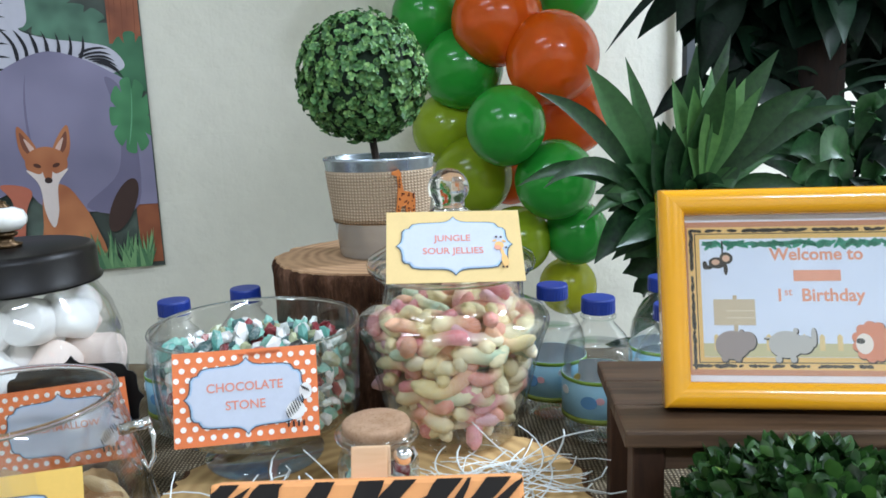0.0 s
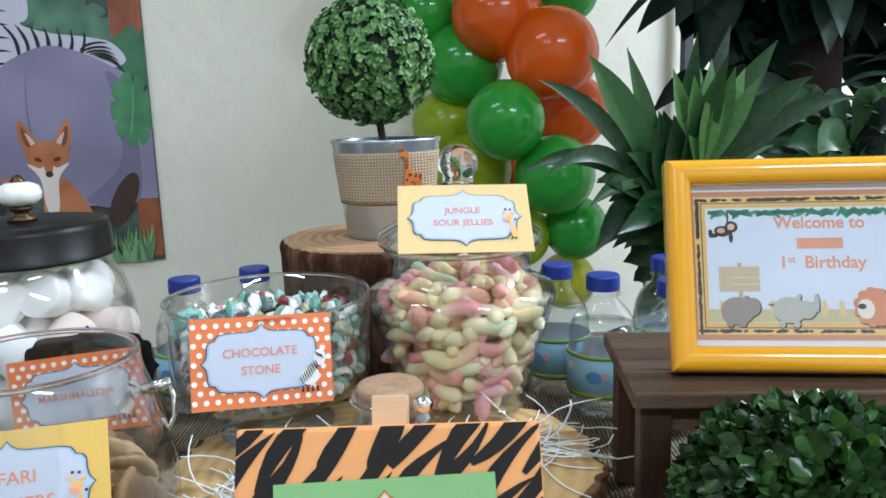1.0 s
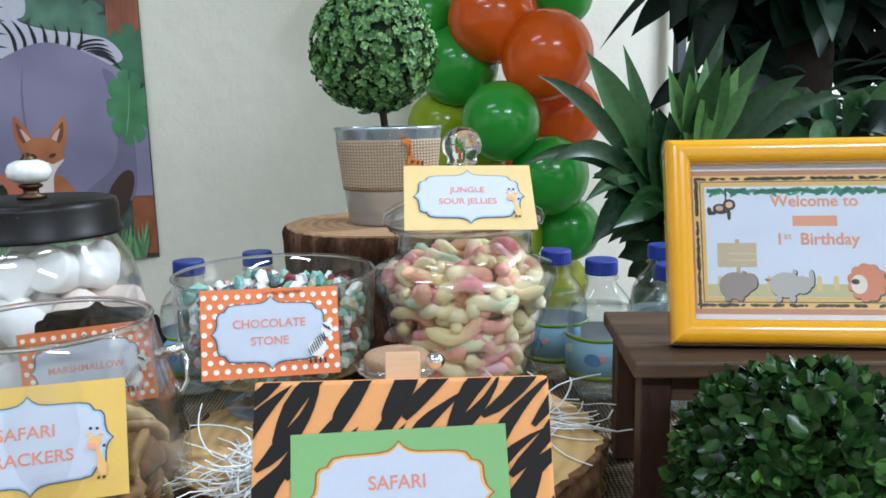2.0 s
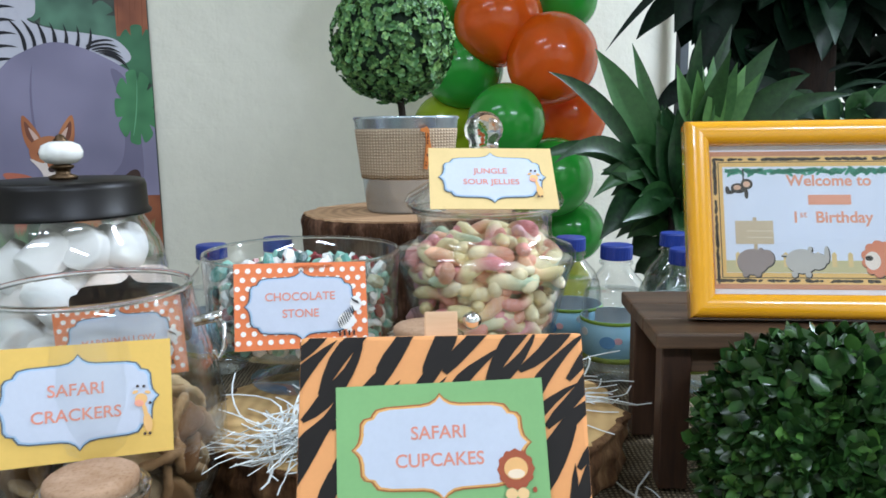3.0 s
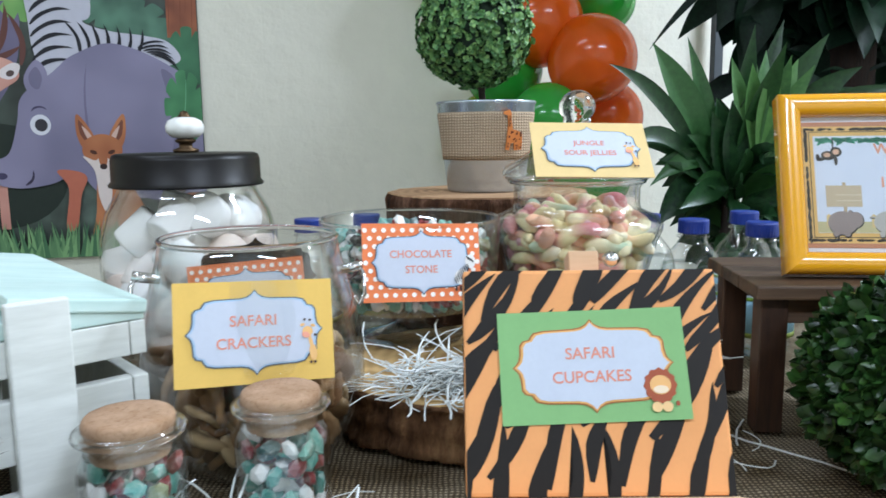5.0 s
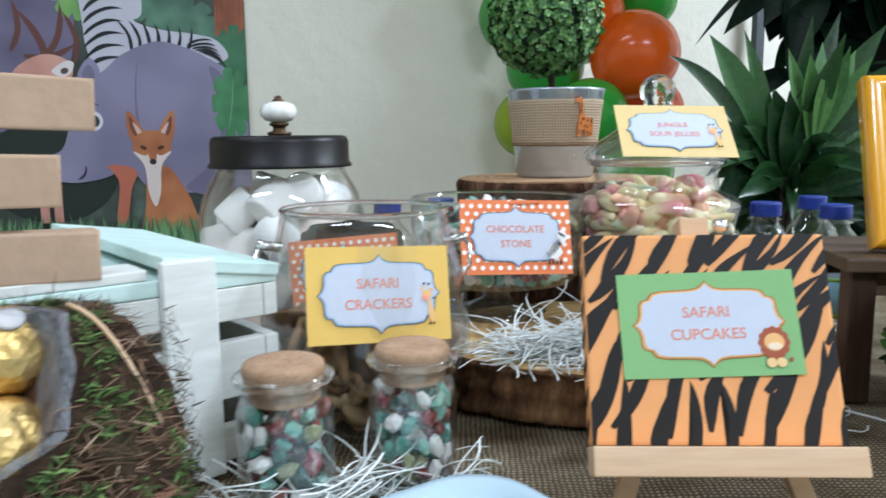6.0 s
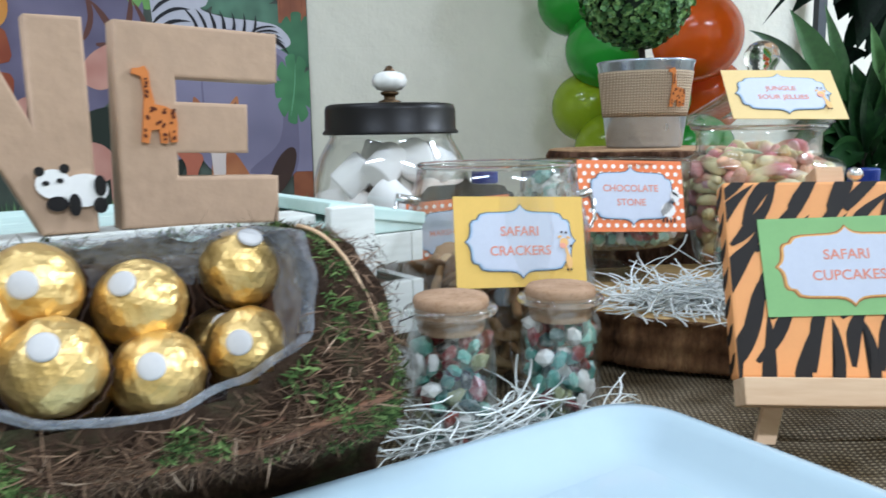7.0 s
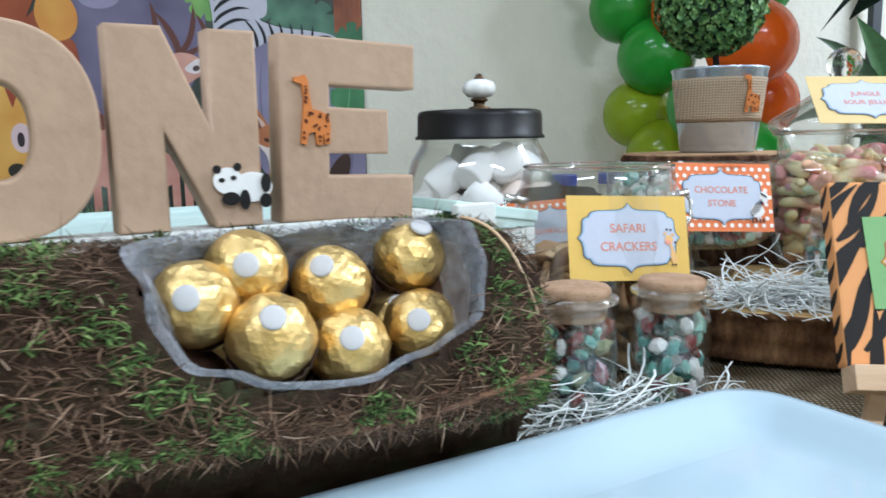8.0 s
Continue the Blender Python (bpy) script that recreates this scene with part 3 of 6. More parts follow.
        part("motif", flat_mesh([(w * 0.345 + w * 0.085 * k * math.cos(a), -h * 0.20 + h * 0.15 * k * math.sin(a)) for a, k in ((6.2832 * i / 40, 1 + 0.06 * math.cos(12 * 6.2832 * i / 40)) for i in range(40))], 0.0016), ink("a8573c"), th)
        part("motif_face", flat_mesh(disc(w * 0.345, -h * 0.195, w * 0.056, h * 0.085), 0.0019), ink("eeb878"), th)
        part("motif_muzzle", flat_mesh(disc(w * 0.345, -h * 0.235, w * 0.040, h * 0.035), 0.0022), ink("f3dcc0"), th)
        for x in (0.318, 0.372):
            part("motif_paw", flat_mesh(disc(w * x, -h * 0.385, w * 0.028, h * 0.045), 0.0019), ink("f0c890"), th)
        part("motif_tail", flat_mesh(disc(w * 0.428, -h * 0.36, w * 0.010, h * 0.022), 0.0019), ink("a8573c"), th)
    return th


label_card("choc_stone_card", pose(-0.1368, 0.4800, 0.8727, -17, 2.2, 14.5), 0.0935, 0.0612, "ee8350", "4c5560", ["CHOCOLATE", "STONE"], "orange polka-dot label card reading CHOCOLATE STONE", "fbf3ea", 0.0088, "zebra")
label_card("jelly_card", pose(0.0048, 0.5462, 0.9570, -45, 1.2, 2.4), 0.0990, 0.063, "e4c78c", "5c6872", ["JUNGLE", "SOUR JELLIES"], "yellow label card reading JUNGLE SOUR JELLIES", None, 0.0082)
label_card("cracker_card", pose(-0.2320, 0.3375, 0.8555, -14.5, 2.4, 20.7), 0.093, 0.061, "eac066", "5c6872", ["SAFARI", "CRACKERS"], "yellow label card reading SAFARI CRACKERS", None, 0.0096)
label_card("marshmallow_card", pose(-0.284, 0.520, 0.838, -8, -4, 8), 0.095, 0.060, "ee8350", "4c5560", ["MARSHMALLOW"], "orange polka-dot label card reading MARSHMALLOW", "fbf3ea", 0.0078, "zebra")


# ---- packing of sweets ----
def packed(radius_at, z0, z1, gap, tries, seed, shell=0.0):
    """Places inside a round vessel, no two nearer than gap; shell > 0 keeps to the outer part and the top."""
    r = random.Random(seed)
    out = []
    for _ in range(tries):
        z = r.uniform(z0, z1)
        rm = radius_at(z)
        rr = rm * math.sqrt(r.uniform(0, 1))
        if shell and rr < rm - shell and z < z1 - shell:
            continue
        a = r.uniform(0, 6.2832)
        p = Vector((rr * math.cos(a), rr * math.sin(a), z))
        if all((p - q).length_squared > gap * gap for q in out):
            out.append(p)
    return out


def lerp_profile(prof):
    def f(z):
        for (r0, z0), (r1, z1) in zip(prof, prof[1:]):
            if z0 <= z <= z1 and z1 > z0:
                return r0 + (r1 - r0) * (z - z0) / (z1 - z0)
        return prof[-1][0]
    return f


def scatter(name, meshes, places, base, label, category, group, seed, scale=(0.85, 1.15), flat_turn=False):
    r = random.Random(seed)
    for p in places:
        ob = new(name, r.choice(meshes))
        e = Euler((r.uniform(0, 6.28), r.uniform(-0.45, 0.45), math.atan2(p.y, p.x) + 1.57 + r.uniform(-0.6, 0.6) + (3.14 if r.random() < 0.5 else 0))) if flat_turn else Euler((r.uniform(0, 6.28), r.uniform(0, 6.28), r.uniform(0, 6.28)))
        s = r.uniform(*scale)
        ob.matrix_basis = Matrix.LocRotScale(Vector(base) + p, e, (s, s, s))
        tagged(ob, label, category, group)


def mesh_of(bm, mat, smooth=True):
    me = bpy.data.meshes.new("piece")
    bm.to_mesh(me)
    bm.free()
    me.materials.append(mat)
    for p in me.polygons:
        p.use_smooth = smooth
    return me


# ---- the jelly jar ----
JB = (0.002, 0.600, 0.7915)
WIDER = 1.05
jar = thing("jelly_jar", pose(*JB), "footed clear glass jar with a ball-topped lid full of jelly sweets", "glass jar")
prof = [(0, 0), (0.046, 0), (0.050, 0.003), (0.052, 0.006), (0.0575, 0.030), (0.0640, 0.058), (0.0705, 0.082), (0.0745, 0.092), (0.0750, 0.098), (0.071, 0.104), (0.062, 0.108), (0.0560, 0.111), (0.0548, 0.116), (0.0548, 0.130), (0.0590, 0.136)]
prof = [(q * WIDER, z) for q, z in prof]
part("vessel", lathe(walls_of(prof, 0.0028), 64), M["glass"], jar, smooth=True)
lidp = [(0.0600, 0.1380), (0.0668, 0.1390), (0.0680, 0.1435), (0.0655, 0.1490), (0.045, 0.162), (0.030, 0.172), (0.018, 0.179), (0.014, 0.182)]
part("lid", lathe(lidp + [(max(r - 0.003, 0.001), z - 0.0022) for r, z in lidp[::-1]], 64, closed=True), M["glass"], jar, smooth=True)
kn = [(0, 0.180), (0.015, 0.181), (0.0165, 0.184), (0.0125, 0.187), (0.0125, 0.189)] + [(0.0165 * math.cos(a), 0.2025 + 0.0155 * math.sin(a)) for a in (-0.7, -0.35, 0, 0.35, 0.7, 1.05, 1.3)] + [(0, 0.218)]
part("lid_knob", lathe(kn, 40), M["thick_glass"], jar, "solid glass ball knob", True)


def jelly(mat, bend, length, r0):
    bm = bmesh.new()
    pts = []
    for i in range(13):
        u = i / 12 - 0.5
        pts.append((length * u, bend * (u * u - 0.12) * 4 * length * 0.35, 0.0015 * math.sin(5 * u)))
    tube(bm, pts, r0, 8, lambda s: max(0.25, (1 - (2 * s - 1) ** 6) ** 0.5) * (0.86 + 0.20 * abs(2 * s - 1) ** 1.5 + 0.05 * math.cos(9 * s)))
    return mesh_of(bm, mat)


jellies = [jelly(SWEETS[i % 9], (0.35, 0.9, 0.6, -0.7)[i % 4], 0.034 + 0.006 * (i % 3), 0.0058 + 0.0010 * (i % 2)) for i in range(18)]
inner = lerp_profile([(0.038, 0.008), (0.0455, 0.030), (0.052, 0.058), (0.0600, 0.082), (0.0630, 0.092), (0.059, 0.099), (0.042, 0.107), (0.040, 0.120)])
scatter("jelly_sweet", jellies, packed(inner, 0.011, 0.112, 0.0122, 14000, 5, 0.020), JB, "sugar-dusted pink and yellow gummy jelly in the jar", "jelly sweet", "jelly sweets", 3, (0.85, 1.15), True)

# ---- the dish of chocolate stones ----
DB = (-0.150, 0.5660, 0.7905)
dish = thing("footed_dish", pose(*DB), "clear glass footed dish filled with pebble chocolates", "glass dish")
prof = [(0, 0.030), (0.060, 0.031), (0.072, 0.034), (0.0765, 0.040), (0.0778, 0.060), (0.0795, 0.107)]
part("bowl", lathe(walls_of(prof, 0.0022), 64), M["glass"], dish, smooth=True)
foot = [(0, 0), (0.045, 0), (0.046, 0.003), (0.030, 0.007), (0.014, 0.014), (0.012, 0.022), (0.018, 0.029), (0, 0.030)]
part("foot", lathe(foot, 48), M["glass"], dish, smooth=True)


def stone(mat, seed, s=0.0068):
    bm = bmesh.new()
    bmesh.ops.create_icosphere(bm, subdivisions=1, radius=s)
    for v in bm.verts:
        k = 1 + 0.5 * noise.noise(v.co.normalized() * 1.9 + Vector((seed * 3.7, 0, 0)))
        v.co = Vector((v.co.x * 1.2 * k, v.co.y * 0.85 * k, v.co.z * 0.55 * k))
    return mesh_of(bm, mat, False)


stones = [stone(STONES[i % 10], i) for i in range(20)]
rim = lerp_profile([(0.060, 0.036), (0.0695, 0.045), (0.0715, 0.112)])
pl = [p for p in packed(rim, 0.037, 0.108, 0.0092, 12000, 9, 0.011) if p.z < 0.095 + 0.012 * (1 - (p.x ** 2 + p.y ** 2) / 0.005)]
scatter("chocolate_stone", stones, sorted(pl, key=lambda p: p.y - p.z)[:75], DB, "pebble-shaped sugar-coated chocolate in the dish", "chocolate", "chocolate stones", 4, (0.8, 1.25))

bed = bmesh.new()
rb = random.Random(15)
for p in packed(rim, 0.038, 0.104, 0.0084, 12000, 19, 0.020):
    if p.z > 0.091 + 0.012 * (1 - (p.x ** 2 + p.y ** 2) / 0.005):
        continue
    g = bmesh.ops.create_icosphere(bed, subdivisions=1, radius=rb.uniform(0.0052, 0.0070))["verts"]
    sh = Vector((rb.uniform(0, 9), rb.uniform(0, 9), 0))
    e = Euler((rb.uniform(0, 6), rb.uniform(0, 6), rb.uniform(0, 6))).to_matrix()
    for v in g:
        k = 1 + 0.5 * noise.noise(v.co.normalized() * 1.9 + sh)
        v.co = p + e @ Vector((v.co.x * 1.2 * k, v.co.y * 0.85 * k, v.co.z * 0.6 * k))
w = Mat("mixed_choc_stone", lin("8fc2b2"), 0.35)
cr = w.ramp(w.per_island(), [(0.0, lin("6fb0a2")), (0.22, lin("e8e6e1")), (0.38, lin("8fc2b2")), (0.55, lin("8a3438")), (0.66, lin("a9ad88")), (0.80, lin("dfe6e0")), (0.92, lin("4a6a68"))])
w.colour(cr)
w.t.nodes[cr.node.name].color_ramp.interpolation = "CONSTANT"
tagged(part("chocolate_bed", bed, w.m, m=pose(*DB)), "mixed pebble chocolates filling the glass dish", "chocolates", kind="stuff")

# ---- the marshmallow jar ----
MB = (-0.360, 0.612, 0.7505)
mj = thing("marshmallow_jar", pose(*MB), "wide glass jar of marshmallows with a black metal lid", "glass jar")
prof = [(0, 0), (0.060, 0), (0.066, 0.004), (0.074, 0.03), (0.080, 0.075), (0.0815, 0.105), (0.080, 0.130), (0.074, 0.152), (0.066, 0.166), (0.0625, 0.172), (0.0625, 0.180)]
part("vessel", lathe(walls_of(prof, 0.0028), 64), M["glass"], mj, smooth=True)
lidp = [(0, 0.181), (0.066, 0.181), (0.066, 0.177), (0.069, 0.176), (0.0695, 0.178), (0.0668, 0.181), (0.0665, 0.200), (0.0650, 0.2045), (0.0610, 0.206), (0, 0.2065)]
lid = part("lid", lathe(lidp, 64), M["black"], mj, "black painted metal lid", True)
kb = [(0, 0.2060), (0.011, 0.2062), (0.012, 0.209), (0.006, 0.211), (0.006, 0.2145), (0.009, 0.216), (0.0095, 0.218), (0.006, 0.2195)]
part("knob_stem", lathe(kb, 24), M["bronze"], lid, smooth=True)
kc = [(0.005, 0.2190), (0.012, 0.2205), (0.0165, 0.225), (0.0172, 0.230), (0.015, 0.2355), (0.009, 0.2385), (0.003, 0.239)]
part("knob", lathe(kc, 64, lambda a, z: 1 + 0.045 * abs(math.cos(4 * a))), M["ceramic"], lid, "white ribbed ceramic knob", True)
part("finial", lathe([(0.006, 0.2385), (0.0062, 0.2395), (0.004, 0.2415), (0.0035, 0.2435), (0, 0.245)], 20), M["bronze"], lid, smooth=True)
sign = thing("plaque_stand", pose(-0.278, 0.5235, TABLE, 0, 0, 8), "small black chalkboard plaque on a slim foot", "label stand")
part("plaque", flat_mesh(bracket(0.050, 0.034), 0.0, 0.002), M["black"], sign, "black chalkboard plaque", m=pose(0, 0.0065, 0.103, -8))
part("stem", box_mesh(-0.003, 0.003, -0.004, 0.000, 0, 0.085), M["black"], sign)
part("foot", box_mesh(-0.02, 0.02, -0.012, 0.008, 0, 0.004, bevel=0.001), M["black"], sign)


def marshmallow(i):
    b = lathe([(0, -0.0190), (0.0150, -0.0190), (0.0170, -0.0178), (0.0176, -0.0158), (0.0178, 0.0), (0.0176, 0.0158), (0.0170, 0.0178), (0.0150, 0.0190), (0, 0.0190)], 24, lambda a, z: 1 + 0.07 * noise.noise(Vector((math.cos(a), math.sin(a), z * 40 + i * 5))))
    return mesh_of(b, M["marshmallow"])


mall = [marshmallow(i) for i in range(4)]
inner = lerp_profile([(0.042, 0.012), (0.052, 0.03), (0.058, 0.075), (0.059, 0.105), (0.056, 0.130), (0.044, 0.152), (0.044, 0.16)])
scatter("marshmallow", mall, packed(inner, 0.020, 0.150, 0.0285, 9000, 21), MB, "plump white marshmallow in the lidded jar", "marshmallow", "marshmallows", 6, (0.95, 1.1))

# ---- the cracker jar ----
CB = (-0.250, 0.402, 0.7505)
cj = thing("cracker_jar", pose(*CB), "open bulging glass jar with metal lugs, half full of crackers", "glass jar")
prof = [(0, 0), (0.045, 0), (0.052, 0.004), (0.066, 0.025), (0.0745, 0.055), (0.0745, 0.080), (0.069, 0.110), (0.0605, 0.140), (0.0585, 0.152)]
part("vessel", lathe(walls_of(prof, 0.0026), 64), M["glass"], cj, smooth=True)

def glass_rim(parent, radius, z, r0):
    bm = bmesh.new()
    n, k = 72, 8
    rg = [[bm.verts.new(((radius + r0 * math.cos(6.2832 * j / k)) * math.cos(6.2832 * i / n), (radius + r0 * math.cos(6.2832 * j / k)) * math.sin(6.2832 * i / n), z + r0 * math.sin(6.2832 * j / k))) for j in range(k)] for i in range(n)]
    for i in range(n):
        for j in range(k):
            bm.faces.new((rg[i][j], rg[(i + 1) % n][j], rg[(i + 1) % n][(j + 1) % k], rg[i][(j + 1) % k]))
    return part("rim", bm, M["thick_glass"], parent, "rounded glass rim", True)


glass_rim(cj, 0.0575, 0.1535, 0.0019)
glass_rim(dish, 0.0785, 0.1078, 0.0014)
glass_rim(jar, 0.0610, 0.1360, 0.0022)
for s in (-1, 1):
    bm = bmesh.new()
    tube(bm, [(0.058 * s, 0, 0.128), (0.070 * s, 0, 0.130), (0.075 * s, 0, 0.131)], 0.0035, 10)
    lug = part("lug", bm, M["chrome"], cj, "shiny metal handle lug", True, m=pose(0, 0, 0, 0, 0, 14))
    bm = bmesh.new()
    tube(bm, [(0.073 * s, 0, 0.131), (0.076 * s, -0.004, 0.124), (0.076 * s, -0.006, 0.112), (0.072 * s, -0.006, 0.104), (0.069 * s, -0.004, 0.110)], 0.0016, 8)
    part("wire", bm, M["chrome"], lug, smooth=True)
w = Mat("cracker", lin("a07848"), 0.85)
w.colour(w.ramp(w.per_object(), [(0.0, lin("6e4a2a")), (0.5, lin("96724a")), (1.0, lin("b39a72"))])).bump(w.noise(160, 4), 0.001, 0.7)
M["cracker"] = w.m


def cracker(i):
    b = lathe([(0, -0.0024), (0.013, -0.0028), (0.0170, -0.0018), (0.0178, 0.0), (0.0168, 0.0022), (0.013, 0.0034), (0.006, 0.0024), (0, 0.0028)], 28, lambda a, z: 1 + 0.16 * noise.noise(Vector((math.cos(a) * 1.6, math.sin(a) * 1.6, i * 5.1))) + 0.04 * math.cos(11 * a))
    for v in b.verts:
        v.co.x *= 0.82
        v.co.z += 9.0 * v.co.x * v.co.x + 0.0012 * noise.noise(v.co * 180 + Vector((i, 0, 0)))
    return mesh_of(b, M["cracker"])


inner = lerp_profile([(0.036, 0.010), (0.046, 0.025), (0.054, 0.055), (0.054, 0.080)])
scatter("cracker", [cracker(i) for i in range(5)], packed(inner, 0.012, 0.076, 0.0128, 9000, 31), CB, "small brown baked cracker in the glass jar", "cracker", "crackers", 8, (0.85, 1.2))


# ---- cork jars ----
def cork_jar(m, seed, h=0.0):
    """h: how much taller the straight wall is than that of the smallest jar."""
    th = thing("cork_jar", m, "little glass jar with a cork stopper, filled with pebble chocolates", "cork jar", "cork jars")
    prof = [(0, 0), (0.022, 0), (0.0245, 0.003), (0.0258, 0.012), (0.0258, 0.043 + h), (0.0240, 0.049 + h), (0.0222, 0.0525 + h), (0.0220, 0.058 + h), (0.0248, 0.0598 + h), (0.0258, 0.0618 + h), (0.0250, 0.0640 + h), (0.0232, 0.0648 + h)]
    part("vessel", lathe(walls_of(prof, 0.0016), 48), M["glass"], th, smooth=True)
    n_ = 9
    ck = [(0, 0.049 + h), (0.0180, 0.0495 + h)] + [(0.0188 + 0.0030 * q / n_, 0.0505 + h + 0.0170 * q / n_) for q in range(n_ + 1)] + [(0.0212, 0.0692 + h), (0.0202, 0.0702 + h), (0.012, 0.0704 + h), (0, 0.0702 + h)]
    part("cork", lathe(ck, 56, lambda a, z: 1 + 0.02 * noise.noise(Vector((math.cos(a) * 3, math.sin(a) * 3, z * 120 + seed))) + 0.012 * noise.noise(Vector((math.cos(a) * 11, math.sin(a) * 11, z * 300)))), M["cork"], th, "natural cork stopper", True)
    glass_rim(th, 0.0250, 0.0620 + h, 0.0020)
    f = lerp_profile([(0.0185, 0.004), (0.0200, 0.042 + h), (0.0165, 0.050 + h)])
    scatter("chocolate_stone", small_stones, packed(f, 0.004, 0.045 + h, 0.0090, 3500, seed), m.translation, "pebble-shaped chocolate in the little cork jar", "chocolate", "jar chocolates", seed, (0.85, 1.2))


small_stones = [stone(STONES[i % 10], i + 40, 0.0060) for i in range(16)]
cork_jar(pose(-0.2735, 0.2512, 0.7505), 51, 0.0170)
cork_jar(pose(-0.2088, 0.2945, 0.7505), 52, 0.0140)
cork_jar(pose(-0.0488, 0.4515, 0.7915), 53, 0.0025)


# ---- water bottles ----
def bottle_parts(th):
    prof = [(0, 0.004), (0.012, 0.002), (0.020, 0), (0.027, 0.002), (0.031, 0.008), (0.0318, 0.014), (0.0305, 0.018), (0.0322, 0.024), (0.0325, 0.060), (0.0315, 0.066), (0.0322, 0.074), (0.030, 0.086), (0.025, 0.097), (0.018, 0.105), (0.0138, 0.110), (0.0132, 0.118)]
    part("body", lathe(prof, 48, lambda a, z: 1 + (0.02 * math.cos(5 * a) if z < 0.012 else 0)), M["clear_plastic"], th, smooth=True)
    part("water", lathe([(0, 0.003)] + [(r - 0.0012, z + 0.0008) for r, z in prof[2:12]] + [(0, 0.0868)], 40), M["water"], th, smooth=True)
    bm = lathe([(0.0129, 0.118), (0.0150, 0.1185), (0.0153, 0.1195), (0.0153, 0.131), (0.0146, 0.1325), (0, 0.1328)], 60, lambda a, z: 1 + (0.012 * math.cos(30 * a) if z < 0.131 else 0))
    part("cap", bm, M["blue_cap"], th, "ribbed blue screw cap")
    part("neck_ring", lathe([(0.0130, 0.1135), (0.0162, 0.114), (0.0162, 0.116), (0.0130, 0.1165)], 32), M["clear_plastic"], th, smooth=True)
    sl = part("sleeve", lathe([(0.0330, 0.0225), (0.0333, 0.0225), (0.0333, 0.0625), (0.0330, 0.0625)], 48), ink("a0d4ec", 0.35), th, "light blue printed paper sleeve", True)
    part("sleeve_back", lathe([(0.0327, 0.0226), (0.0329, 0.0226), (0.0329, 0.0624), (0.0327, 0.0624)], 48), ink("e4e9ec"), sl, "white inside of the sleeve", True)
    part("sleeve_band", lathe([(0.0334, 0.0592), (0.0337, 0.0592), (0.0337, 0.0625), (0.0334, 0.0625)], 48), ink("8fb84c"), sl, smooth=True)
    part("sleeve_grass", lathe([(0.0334, 0.0225), (0.0337, 0.0225), (0.0337, 0.0275), (0.0334, 0.0275)], 48), ink("8a9a48"), sl, smooth=True)
    for a, z, c, r in ((-115, 0.043, "6aa0cf", 0.0075), (-98, 0.045, "e9b9c2", 0.0040), (-60, 0.053, "eef4f8", 0.0055), (-35, 0.046, "e8c25a", 0.0045), (-160, 0.050, "eef4f8", 0.0050)):
        part("printed_shape", flat_mesh(disc(0, 0, r, r * 0.8, 14), 0.0342, 0.0008), ink(c), sl, m=pose(0, 0, z, 0, 0, a + 90))


b0 = thing("water_bottle", pose(-0.267, 0.715, TABLE), "small clear water bottle with a blue cap and printed sleeve", "water bottle", "water bottles")
bottle_parts(b0)
for x, y, a in ((-0.2086, 0.758, 40), (0.135, 0.672, 0), (0.101, 0.728, -20), (0.192, 0.640, 70), (0.215, 0.745, 10)):
    copy_thing(b0, pose(x, y, TABLE, 0, 0, a))

# ---- the small stool and the welcome frame ----
stool = thing("display_stool", pose(0.102, 0.427, TABLE, 0, 0, -4), "small dark-stained wooden stool used as a display stand", "stool")
for i in range(3):
    part("top_plank", box_mesh(0, 0.30, 0.0435 * i, 0.0435 * i + 0.0428, 0.1015, 0.112, bevel=0.0018), M["stool"], stool)
part("apron", box_mesh(0.0258, 0.27, 0.012, 0.022, 0.082, 0.1010, bevel=0.001), M["stool"], stool)
part("apron", box_mesh(0.0258, 0.27, 0.108, 0.118, 0.082, 0.1010, bevel=0.001), M["stool"], stool)
for lx in (0.006, 0.27):
    for ly in (0.008, 0.100):
        part("leg", box_mesh(lx, lx + 0.0195, ly, ly + 0.019, 0, 0.1010, bevel=0.0012), M["stool_leg"], stool)

wf = thing("welcome_frame", pose(0.134, 0.459, 0.8635, -19.7, 0, -7), "glossy yellow picture frame with a jungle birthday welcome print", "picture frame")
FW, FH, FB = 0.206, 0.1395, 0.0165


def mitred(x0, x1, z0, z1, b, y0, y1):
    """Four rounded, mitred mouldings, one mesh each."""
    prof = [(0, y1)] + [(b * (0.5 - 0.5 * math.cos(math.pi * q / 10)), y0 + 0.0075 - 0.0075 * math.sin(math.pi * q / 10) ** 0.8 + 0.002 * q / 10) for q in range(11)] + [(b, y1)]
    out = []
    cs = [(x0, z0, 1, 1), (x1, z0, -1, 1), (x1, z1, -1, -1), (x0, z1, 1, -1)]
    for i in range(4):
        bm = bmesh.new()
        a, c = cs[i], cs[(i + 1) % 4]
        ra = [bm.verts.new((a[0] + a[2] * d, y, a[1] + a[3] * d)) for d, y in prof]
        rb = [bm.verts.new((c[0] + c[2] * d, y, c[1] + c[3] * d)) for d, y in prof]
        for k in range(len(prof)):
            bm.faces.new((ra[k], rb[k], rb[(k + 1) % len(prof)], ra[(k + 1) % len(prof)]))
        bmesh.ops.recalc_face_normals(bm, faces=bm.faces)
        out.append(bm)
    return out


